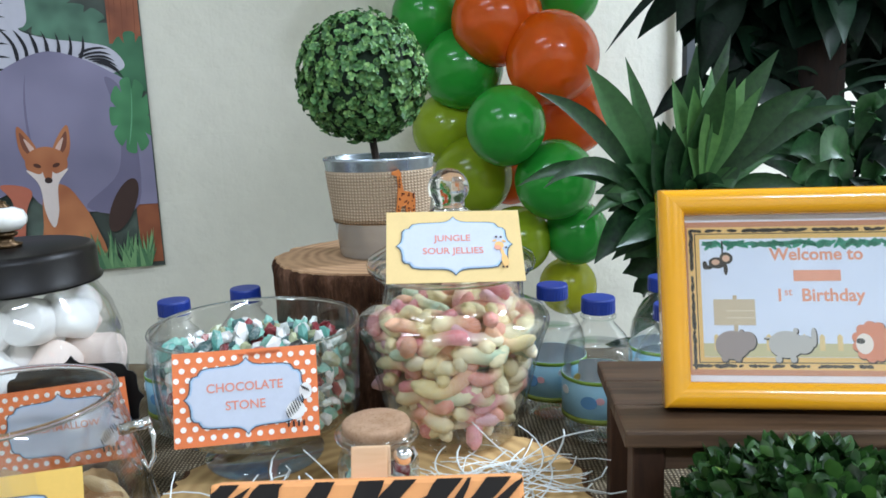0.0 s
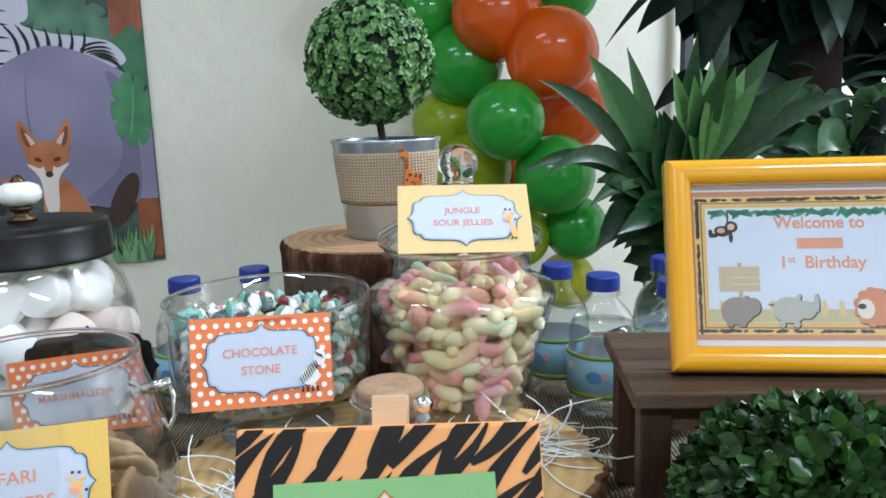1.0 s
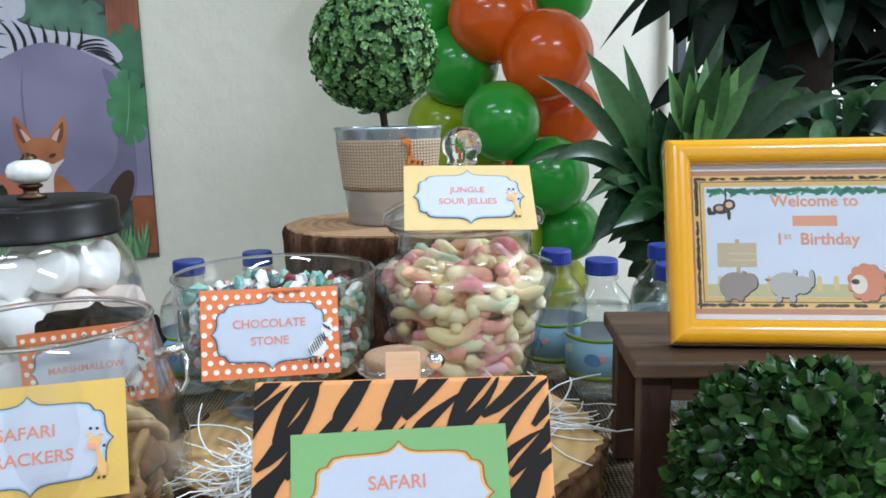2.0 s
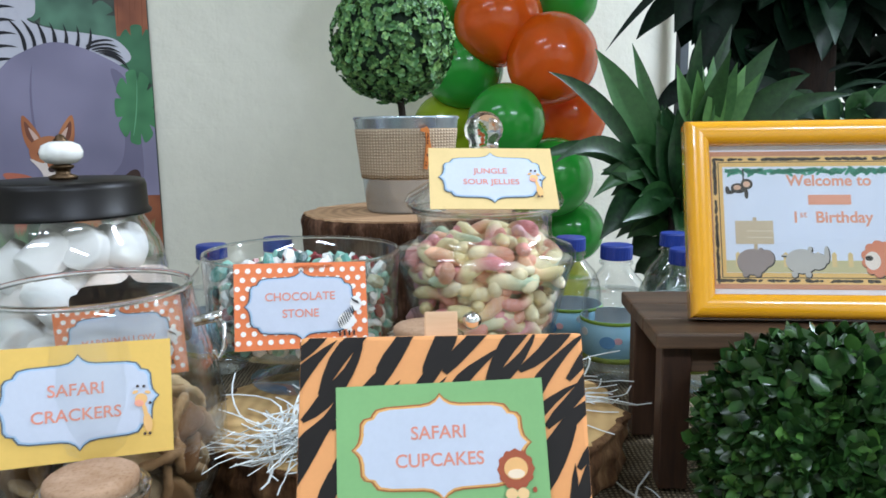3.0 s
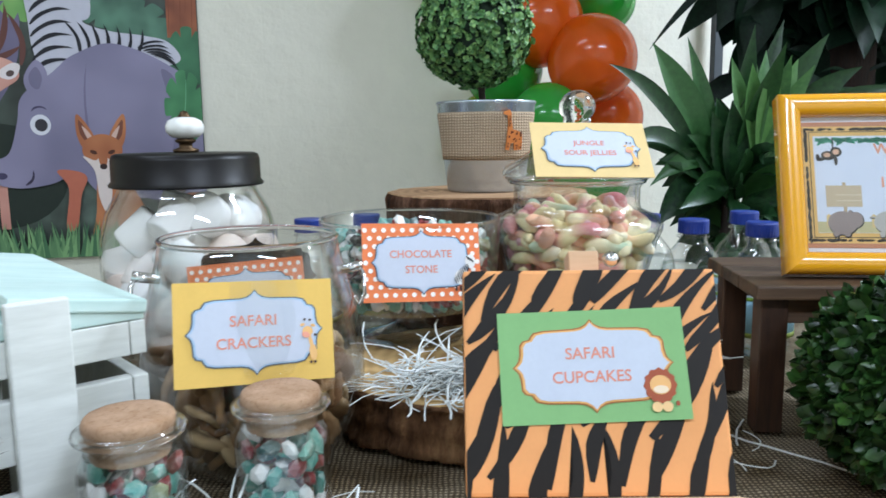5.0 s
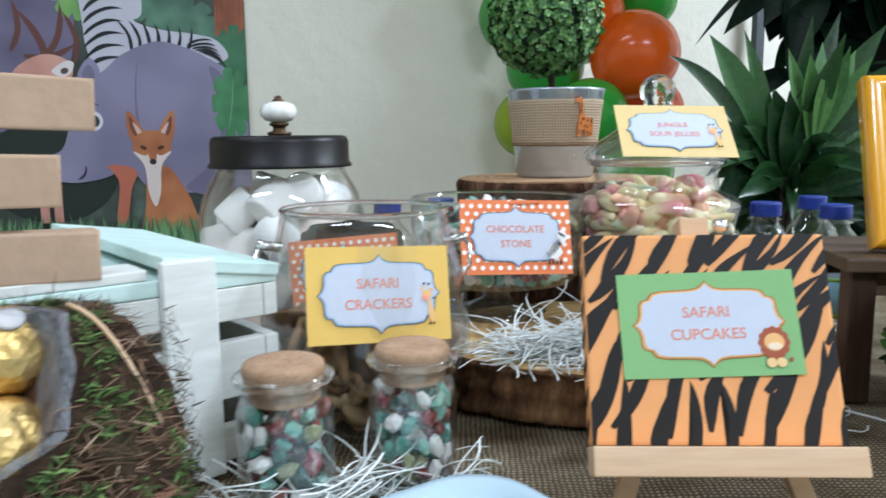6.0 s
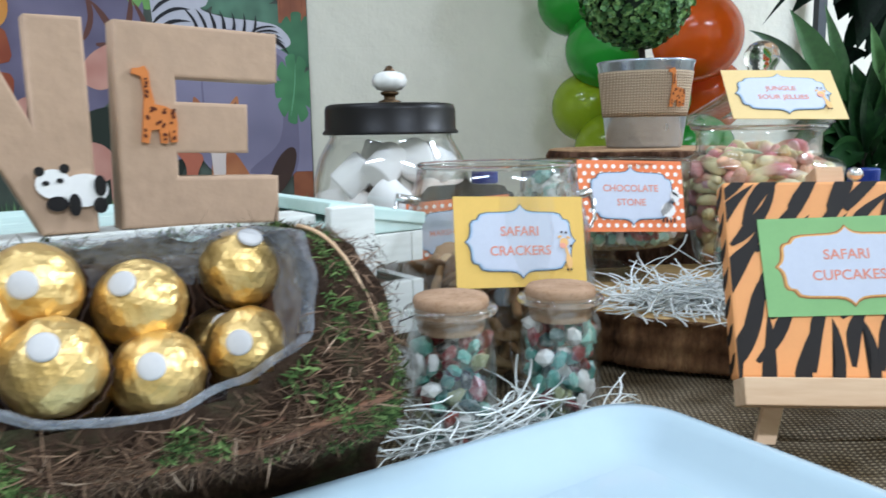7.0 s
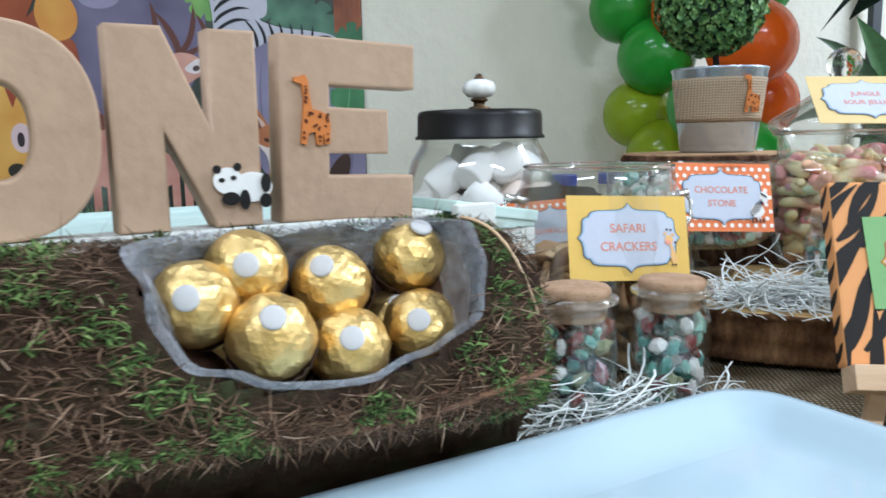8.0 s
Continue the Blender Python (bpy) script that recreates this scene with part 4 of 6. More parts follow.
for bm in mitred(0, FW, 0, FH, FB, -0.016, 0.004):
    part("moulding", bm, M["gloss_yellow"], wf, smooth=True)
part("backing", box_mesh(0.004, FW - 0.004, 0.0, 0.003, 0.004, FH - 0.004), M["black"], wf)
pr = part("print", flat_mesh(rect(FB, FW - FB, FB, FH - FB), 0.0025, 0.0005), ink("e9e7ee"), wf, "printed welcome picture with jungle border")


def near(y):
    return 0.0029 + (y - 0.0029) * 0.3


def on_print(name, pts, y, col):
    return part(name, flat_mesh(pts, near(y), 0.00008), ink(col), pr)


def inset(d, e=0.0):
    return rect(FB + d, FW - FB - d, FB + d + e, FH - FB - d - e)


on_print("brown_border", inset(0.0005, 0.0035), 0.0029, "c98a6a")
on_print("spotted_border", inset(0.002, 0.0055), 0.0032, "eec27a")
b = bmesh.new()
r = random.Random(4)
for i in range(230):
    s = r.uniform(0, 1)
    side = i % 4
    x = FB + 0.0045 + s * (FW - 2 * FB - 0.009) if side < 2 else (FB + 0.0042 if side == 2 else FW - FB - 0.0042)
    z = (FB + 0.0098 if side == 0 else FH - FB - 0.0098) if side < 2 else FB + 0.01 + s * (FH - 2 * FB - 0.02)
    flat(b, disc(x, z, *((r.uniform(0.0014, 0.0040), r.uniform(0.0008, 0.0013)) if side < 2 else (r.uniform(0.0008, 0.0013), r.uniform(0.0014, 0.0036))), 8, r.uniform(-0.35, 0.35)), near(0.0035 + 0.0000005 * i), 0.00008)
part("border_spots", b, ink("2e241e"), pr)
on_print("inner_line", inset(0.0064, 0.0052), 0.0038, "3a2c22")
on_print("inner_mat", inset(0.0070, 0.0052), 0.0041, "e9bd72")
on_print("print_field", inset(0.0095, 0.0058), 0.0044, "dde3f2")
L, R_, Bt, Tp = FB + 0.0095, FW - FB - 0.0095, FB + 0.0155, FH - FB - 0.0155
b = bmesh.new()
for i in range(26):
    x = L + 0.004 + (R_ - L - 0.008) * i / 25
    for k in range(3):
        flat(b, disc(x + r.uniform(-0.003, 0.003), Tp - 0.0022 - r.uniform(0, 0.0022), 0.0042, 0.0013, 8, r.uniform(-0.9, 0.9)), near(0.0048), 0.00008)
part("leaf_garland", b, ink("3f9a7c"), pr)
on_print("ground_strip", rect(L, R_, Bt, Bt + 0.0085), 0.0048, "c9bf92")
b = bmesh.new()
for i in range(14):
    x = L + 0.008 + i * (R_ - L - 0.016) / 13
    flat(b, [(x - 0.0016, Bt + 0.004), (x + 0.0016, Bt + 0.004), (x + 0.0016, Bt + 0.013), (x, Bt + 0.0145), (x - 0.0016, Bt + 0.013)], near(0.0051), 0.00008)
part("fence_shape", b, ink("e3c68c"), pr)
on_print("sign_shape", rect(L + 0.007, L + 0.0325, Bt + 0.020, Bt + 0.0365), 0.0051, "cdb89a")
on_print("sign_post", rect(L + 0.019, L + 0.0215, Bt + 0.010, Bt + 0.039), 0.0049, "c2ab8c")


def print_blob(pieces, col, y):
    """One printed figure of plain rounded shapes with a thin dark drop edge; pieces are (x, z, rx, rz)."""
    for name, grow, dd, yy, c in (("figure_edge", 0.0004, 0.0005, y, "2e2a28"), ("figure_shape", 0.0, 0.0, y + 0.0004, col)):
        b = bmesh.new()
        for n_, (x, z, rx, rz) in enumerate(pieces):
            flat(b, disc(L + x + dd, Bt + z - dd, rx + grow, rz + grow, 24), near(yy + 0.00002 * n_), 0.00004)
        part(name, b, ink(c), pr)


print_blob([(0.0175, 0.0075, 0.0105, 0.0090), (0.0268, 0.0100, 0.0052, 0.0060), (0.0125, -0.0010, 0.0022, 0.0020), (0.0205, -0.0010, 0.0022, 0.0020), (0.0232, 0.0160, 0.0012, 0.0014)], "9a8a86", 0.0051)
print_blob([(0.0500, 0.0080, 0.0105, 0.0085), (0.0605, 0.0080, 0.0058, 0.0058), (0.0450, -0.0012, 0.0020, 0.0022), (0.0540, -0.0012, 0.0020, 0.0022), (0.0668, 0.0125, 0.0016, 0.0060), (0.0560, 0.0165, 0.0014, 0.0018), (0.0388, 0.0120, 0.0022, 0.0005)], "bdb8b2", 0.0051)
print_blob([(0.1015 + 0.0092 * math.cos(q * 0.5712), 0.0098 + 0.0098 * math.sin(q * 0.5712), 0.0034, 0.0032) for q in range(11)] + [(0.1015, 0.0098, 0.0092, 0.0100)], "dd8868", 0.0051)
on_print("figure_face", disc(L + 0.0965, Bt + 0.0085, 0.0052, 0.0064), 0.0060, "f0e2d6")
on_print("figure_patch", disc(L + 0.0942, Bt + 0.0102, 0.0026, 0.0018), 0.0063, "2a2422")
print_blob([(0.1330, 0.0095, 0.0085, 0.0090), (0.1400, 0.0180, 0.0026, 0.0070)], "d8b27a", 0.0051)
on_print("hanging_stem", rect(L + 0.0135, L + 0.0145, Tp - 0.010, Tp - 0.001), 0.0049, "33302e")
print_blob([(0.0100, Tp - Bt - 0.0150, 0.0048, 0.0032), (0.0158, Tp - Bt - 0.0120, 0.0036, 0.0034), (0.0152, Tp - Bt - 0.0190, 0.0009, 0.0034), (0.0042, Tp - Bt - 0.0178, 0.0024, 0.0010), (0.0024, Tp - Bt - 0.0165, 0.0010, 0.0024)], "3c332e", 0.0051)
on_print("hanging_patch", disc(L + 0.0160, Tp - 0.0126, 0.0024, 0.0022, 14), 0.0060, "e6b79a")
on_print("hanging_patch", disc(L + 0.0095, Tp - 0.0150, 0.0026, 0.0018, 14), 0.0060, "d9ac90")
for z_ in (0.0245, 0.0290):
    on_print("sign_line", rect(L + 0.0145, L + 0.0320, Bt + z_, Bt + z_ + 0.0004), 0.0054, "e9dcc4")
words(pr, "Welcome to", 0.0110, (L + R_) / 2 - 0.0055, Tp - 0.0105, near(0.0047), ink("eba184"), bold=0.00026)
bars = bmesh.new()
flat(bars, rect((L + R_) / 2 - 0.0200, (L + R_) / 2 + 0.0085, Tp - 0.0275, Tp - 0.0205), near(0.0052), 0.00008)
part("word_bar", bars, ink("eba184"), pr)
words(pr, "1", 0.0110, (L + R_) / 2 - 0.0290, Tp - 0.0368, near(0.0047), ink("eba184"), bold=0.00026)
words(pr, "st", 0.0068, (L + R_) / 2 - 0.0238, Tp - 0.0345, near(0.0047), ink("eba184"), bold=0.00005)
words(pr, "Birthday", 0.0112, (L + R_) / 2 + 0.0030, Tp - 0.0368, near(0.0047), ink("eba184"), bold=0.00026)
part("glazing", box_mesh(FB - 0.003, FW - FB + 0.003, -0.0088, -0.0075, FB - 0.003, FH - FB + 0.003), M["glass"], wf, "reflective clear glazing")
part("strut", box_mesh(0.085, 0.121, 0.004, 0.006, 0.0, 0.10, m=pose(0, 0.001, 0.0, -20)), M["black"], wf)

# ---- round bush in front ----
bush = thing("boxwood_ball", pose(0.182, 0.358, 0.812), "round ball of glossy green artificial boxwood leaves", "topiary")
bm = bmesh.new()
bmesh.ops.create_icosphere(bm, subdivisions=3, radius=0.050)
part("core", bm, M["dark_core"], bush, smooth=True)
V, Fc = leaves_ball((0, 0, 0), 0.0655, 1150, 0.0072, 4, 17, 0.80, 0.95, -0.40, 0.085)
v2, f2 = leaves_ball((0, 0, 0), 0.0565, 700, 0.0078, 4, 18, 0.75, 0.95, -0.35, 0.06)
Fc += [tuple(q + len(V) for q in f) for f in f2]
V += v2
v3, f3 = leaves_ball((0, -0.004, -0.006), 0.068, 800, 0.0074, 4, 19, 0.8, 0.80, -0.40, 0.07)
Fc += [tuple(q + len(V) for q in f) for f in f3]
V += v3
joined("leaves", V, Fc, M["box_leaf"], bush)

# ---- easel with the tiger-striped board ----
ez = thing("mini_easel", pose(-0.0395, 0.288, TABLE), "miniature pale wooden easel", "easel")
LEAN_B = 24.0
sl, cl = math.sin(radians(LEAN_B)), math.cos(radians(LEAN_B))
zc = 0.091 - 0.06 * cl
base = pose(0, -0.06 * sl, zc, -LEAN_B)
part("ledge", box_mesh(-0.071, 0.071, -0.016, 0.006, -0.016, -0.0005, bevel=0.0008), M["easel"], ez, m=base)
for s in (-1, 1):
    bm = bmesh.new()
    box(bm, -0.0055, 0.0055, 0.0065, 0.0135, -0.046, 0.124, bevel=0.0006)
    part("leg", bm, M["easel"], ez, m=base @ pose(0.041 * s, 0.010, 0, 0, -17 * s, 0))
part("crossbar", box_mesh(-0.035, 0.035, 0.0235, 0.0285, 0.03, 0.04), M["easel"], ez, m=base)
part("rear_leg", box_mesh(-0.0055, 0.0055, -0.004, 0.004, -0.13, 0.0, bevel=0.0006), M["easel"], ez, m=base @ pose(0, 0.032, 0.118, 42))
part("clamp", box_mesh(-0.0085, 0.0085, 0.012, 0.030, 0.108, 0.134, bevel=0.0008), M["easel"], ez, m=base)
part("wing_bolt", lathe([(0, 0), (0.004, 0), (0.005, 0.003), (0.003, 0.006), (0, 0.007)], 16), M["chrome"], ez, smooth=True, m=base @ pose(0.016, 0.016, 0.128, 60))

board = thing("striped_board", pose(-0.0395, 0.288, 0.841, -LEAN_B), "square canvas wrapped in orange and black tiger-stripe paper", "board")
BW, BH, BT = 0.139, 0.120, 0.016
part("canvas", box_mesh(-BW / 2, BW / 2, 0, BT, -BH / 2, BH / 2, bevel=0.0022), ink("eda468"), board, "orange wrapping paper")


def stripe(x, z, a, length, wid, bend, forks):
    """A tapering, bent stripe as an outline."""
    n = 9
    lo, hi = [], []
    for i in range(n):
        u = i / (n - 1)
        t = math.sin(math.pi * min(1, 0.04 + u * 0.96)) ** 0.6 * (0.55 + 0.45 * (1 - u)) * wid / 2
        ang = a + bend * (u - 0.5)
        px_, pz_ = x + math.cos(ang) * length * (u - 0.5), z + math.sin(ang) * length * (u - 0.5)
        nx, nz = -math.sin(ang), math.cos(ang)
        k = 1 + 0.25 * math.sin(u * 9 + forks)
        lo.append((px_ + nx * t * k, pz_ + nz * t * k))
        hi.append((px_ - nx * t, pz_ - nz * t))
    return lo + hi[::-1]


def clip_box(pts, x0, x1, z0, z1):
    for ax, lim, sg in ((0, x0, 1), (0, x1, -1), (1, z0, 1), (1, z1, -1)):
        out = []
        for p, q in zip(pts, pts[1:] + pts[:1]):
            a, b = sg * (p[ax] - lim), sg * (q[ax] - lim)
            if a >= 0:
                out.append(p)
            if a * b < 0:
                t = a / (a - b)
                out.append((p[0] + (q[0] - p[0]) * t, p[1] + (q[1] - p[1]) * t))
        pts = out
        if len(pts) < 3:
            return []
    return pts


r = random.Random(12)
b = bmesh.new()
k = 0
for row in range(6):
    for col in range(8):
        x = -BW / 2 + (col + 0.5 * (row % 2) + r.uniform(-0.12, 0.12)) * BW / 7
        z = -BH / 2 + (row + 0.4) * BH / 5.4
        steep = 0.85 + 0.65 * max(0, -z / (BH / 2)) + r.uniform(-0.15, 0.15)
        pts = clip_box(stripe(x, z, steep, r.uniform(0.046, 0.068), r.uniform(0.0070, 0.0112), r.uniform(-0.5, 0.5), r.uniform(0, 6)), -BW / 2 + 0.0006, BW / 2 - 0.0006, -BH / 2, BH / 2 - 0.0006)
        if len(pts) > 2:
            k += 1
            flat(b, pts, 0.00025 + 0.00001 * k, 0.0002)
bmesh.ops.triangulate(b, faces=[f for f in b.faces if len(f.verts) > 4])
bmesh.ops.recalc_face_normals(b, faces=b.faces)
part("stripes", b, ink("1d1815"), board, "black printed stripes")
b = bmesh.new()
for i in range(7):
    z = -BH / 2 + 0.008 + i * BH / 7
    q = clip_box(stripe(0.006, z, 0.55, 0.022, 0.008, 0.3, i), 0.001, BT - 0.001, -BH / 2 + 0.001, BH / 2 - 0.001)
    if len(q) > 2:
        flat(b, q, 0.0003, 0.0002)
part("edge_stripes", b, ink("1d1815"), board, m=pose(-BW / 2, BT, 0, 0, 0, -90))
label_card("cupcake_card", pose(-0.0402, 0.288, 0.841, -LEAN_B, -1.8, 0) @ pose(0, -0.0014, 0.0068), 0.0993, 0.0597, "86b678", "a8663c", ["SAFARI", "CUPCAKES"], "green label card reading SAFARI CUPCAKES", None, 0.0092, "lion", -0.0008)

# ---- crate and letters ----
CT = 0.874
crate = thing("wooden_crate", pose(-0.2985, 0.340, TABLE, 0, 0, 42), "upturned pale painted wooden crate with slatted sides", "crate")
CL, CD = 0.40, 0.25
for i in range(5):
    part("top_slat", box_mesh(-CL, 0, i * CD / 5, (i + 1) * CD / 5 - 0.0015, CT - TABLE - 0.010, CT - TABLE, bevel=0.0012), M["crate_mint"], crate)
for z0, z1 in ((0.004, 0.026), (0.044, 0.080), (0.093, 0.1135)):
    part("side_slat", box_mesh(-CL, -0.0095, 0.0, 0.009, z0, z1, bevel=0.001), M["crate"], crate)
    part("side_slat", box_mesh(-CL, -0.0095, CD - 0.011, CD - 0.002, z0, z1, bevel=0.001), M["crate"], crate)
    part("end_slat", box_mesh(-0.009, 0, 0.0, CD - 0.002, z0, z1, bevel=0.001), M["crate"], crate)
    part("end_slat", box_mesh(-CL - 0.0095, -CL - 0.0005, 0.0, CD - 0.002, z0, z1, bevel=0.001), M["crate"], crate)
part("front_rail", box_mesh(-CL, -0.080, 0.001, 0.034, CT - TABLE + 0.0003, 0.1305, bevel=0.0012), M["crate"], crate)
part("end_plank", box_mesh(-0.0745, 0.0, -0.002, CD, -0.004, 0.004, bevel=0.0012), M["crate_mint"], crate, m=pose(0.0012, 0, 0.1215, 0, 9.0, 0))
part("batten", box_mesh(-0.0750, -0.0430, -0.0085, -0.0008, 0.0, 0.1345, bevel=0.0012), M["crate"], crate, "worn white painted upright batten")
for cx in (-0.072, -CL + 0.002):
    for cy in (0.0095, CD - 0.036):
        part("corner_post", box_mesh(cx, cx + 0.024, cy, cy + 0.024, 0, 0.1165), M["crate"], crate)

LH = 0.1045


def letter(shape, m, label, holes=(), depth=0.022):
    cu = bpy.data.curves.new("letter", "CURVE")
    cu.dimensions, cu.fill_mode, cu.extrude, cu.bevel_depth, cu.bevel_resolution = "2D", "BOTH", depth / 2 - 0.0020, 0.0020, 3
    for loop in (shape, *holes):
        sp = cu.splines.new("POLY")
        sp.points.add(len(loop) - 1)
        for pt, (x, z) in zip(sp.points, loop):
            pt.co = (x, z, 0, 1)
        sp.use_cyclic_u = True
    tmp = bpy.data.objects.new("tmp", cu)
    me = bpy.data.meshes.new_from_object(tmp)
    bpy.data.objects.remove(tmp)
    me.transform(Matrix.Rotation(radians(90), 4, "X") @ Matrix.Translation((0, 0, 0)))
    me.materials.clear()
    me.materials.append(M["kraft"])
    ob = new("letter", me)
    ob.matrix_basis = m
    return tagged(ob, label, "letter", "paper letters")


W = 0.0840
E_SHAPE = [(0, 0), (W, 0), (W, 0.0235), (0.0265, 0.0235), (0.0265, 0.0405), (0.066, 0.0405), (0.066, 0.0640), (0.0265, 0.0640), (0.0265, 0.0810), (W, 0.0810), (W, LH), (0, LH)]
N_SHAPE = [(0, 0), (0.0225, 0), (0.0225, 0.060), (0.0505, 0), (0.074, 0), (0.074, LH), (0.0520, LH), (0.0520, 0.042), (0.0245, LH), (0, LH)]


LT = 39.0
dx, dy = math.cos(radians(LT)), math.sin(radians(LT))
ex, ey, ez0 = -0.4495, 0.2235, 0.8830
le = letter(E_SHAPE, pose(ex, ey, ez0, 0, 2.0, LT), "brown kraft-paper letter E with a giraffe charm", depth=0.022)
ln = letter(N_SHAPE, pose(ex - 0.089 * dx, ey - 0.089 * dy, ez0, 0, 0, LT), "brown kraft-paper letter N with a panda charm", depth=0.022)
lo = letter(oval(0.045, LH / 2, 0.047, LH / 2), pose(ex - 0.1895 * dx, ey - 0.1895 * dy, ez0, 0, 0, LT), "brown kraft-paper letter O standing on the crate", [oval(0.045, LH / 2, 0.019, 0.026)[::-1]], 0.022)
giraffe_charm(le, pose(0.0165, -0.0112, 0.0520), 0.87)
pc = part("panda_charm", flat_mesh(disc(0.010, 0.0, 0.0115, 0.0085), 0.0014, 0.0014), ink("efeeea"), ln, "black and white wooden cut-out", m=pose(0.0600, -0.0112, 0.020))
part("charm_head", flat_mesh(disc(-0.004, 0.004, 0.0082, 0.0074), 0.0020, 0.0010), ink("f1f0ec"), pc)
for x, z, rx, rz in ((-0.010, 0.0105, 0.0024, 0.0024), (0.0015, 0.0115, 0.0024, 0.0024), (-0.0075, 0.0045, 0.0017, 0.0013), (-0.001, 0.0055, 0.0017, 0.0013), (-0.003, -0.006, 0.0052, 0.0038), (0.005, -0.007, 0.0030, 0.0058), (0.017, -0.008, 0.0036, 0.0042), (0.0175, 0.002, 0.0030, 0.0055)):
    part("charm_patch", flat_mesh(disc(x, z, rx, rz, 12), 0.0024, 0.0003), ink("1c1a1a"), pc)

# ---- mossy planter with wrapped chocolates ----
LOG_T = 36.0
LA, LB, LLEN = 0.045, 0.0705, 0.246
log = thing("moss_planter", pose(-0.304, 0.180, 0.8165, 0, 0, LOG_T), "moss and twig covered box planter lined with cellophane", "planter")


def log_point(s, th, k=1.0):
    """s runs from the near end (0) along the box; th turns from the front (0) over the top (90)."""
    c, sn = math.cos(th), math.sin(th)
    p = 3.0 if sn > 0 else 2.3
    rr = (abs(c) ** p + abs(sn) ** p) ** (-1 / p)
    e = min(s, (LLEN - s) * 2.2)
    e = 1.0 if e > 0.040 else math.sqrt(max(0.0, 1 - (1 - e / 0.040) ** 2)) * 0.36 + 0.64
    dep = 0.035 if c > 0 else LA
    low = LB if sn > 0 else 0.0645 - (0.0390 + 0.014 * min(1, max(0, s - 0.05) / 0.12)) * min(1, max(0, c + 0.35) / 0.6)
    pull = 0.020 * max(0.0, sn) ** 2 * max(0.0, 1 - s / 0.055)
    return Vector((-s - pull, -dep * rr * c * e * k, low * rr * sn * ((0.72 + 0.28 * e) if sn > 0 else 1.0) * k))


OS, OH, OT, OA, OP = 0.1145, 0.0755, radians(57), radians(48), 2.5


def in_opening(s, th, k=1.0):
    return abs((s - OS) / (OH * k)) ** OP + abs((th - OT) / (OA * k)) ** OP < 1


NS, NT = 150, 110
V, Fc = [], []
for i in range(NS + 1):
    s = LLEN * i / NS
    for j in range(NT):
        th = 2 * math.pi * j / NT
        q = log_point(s, th)
        d = Vector((0, q.y, q.z)).normalized()
        n1 = noise.fractal(q * 55, 0.8, 2.0, 5)
        q = q + d * (0.0035 * n1 + 0.0015 * noise.noise(q * 300)) + Vector((0.004 * noise.noise(q * 60) * (1 if s < 0.01 or s > LLEN - 0.01 else 0), 0, 0))
        V.append(q)
for i in range(NS):
    for j in range(NT):
        s, th = LLEN * (i + 0.5) / NS, 2 * math.pi * (j + 0.5) / NT
        if in_opening(s, th):
            continue
        a, b_ = i * NT + j, i * NT + (j + 1) % NT
        Fc.append((a, b_, b_ + NT, a + NT))
c0 = len(V)
V += [log_point(0, 0) * 0, Vector((-LLEN, 0, 0))]
for j in range(NT):
    Fc.append((c0, (j + 1) % NT, j))
    Fc.append((c0 + 1, NS * NT + j, NS * NT + (j + 1) % NT))
joined("body", V, Fc, M["moss"], log)
r = random.Random(77)
NA = 96


def opening_skin(name, f0, f1, rows, depth, mat, label):
    V, Fc = [], []
    nrm = Vector((0, -math.cos(OT), math.sin(OT)))
    for k in range(rows + 1):
        f = f0 + (f1 - f0) * k / rows
        for j in range(NA):
            a = 6.2832 * j / NA
            wv_ = 1 + 0.025 * math.sin(7 * a) + 0.015 * math.sin(15 * a + 1)
            ca, sa = math.cos(a), math.sin(a)
            q = log_point(OS + OH * f * wv_ * math.copysign(abs(ca) ** (2 / OP), ca), OT + OA * f * wv_ * math.copysign(abs(sa) ** (2 / OP), sa), 1.0)
            V.append(q + nrm * (depth(f) + 0.0015 * noise.noise(q * 80)))
    for k in range(rows):
        for j in range(NA):
            a, b_ = k * NA + j, k * NA + (j + 1) % NA
            Fc.append((a, b_, b_ + NA, a + NA))
    return joined(name, V, Fc, mat, log, label)


opening_skin("lining", 1.04, 0.74, 14, lambda f: 0.0045 - 0.22 * max(0, 0.98 - f), M["film"], "crumpled clear cellophane lining")
opening_skin("cavity", 0.97, 0.0, 9, lambda f: -0.004 - 0.055 * (1 - f ** 3), M["brown_cup"], "dark inside of the planter")


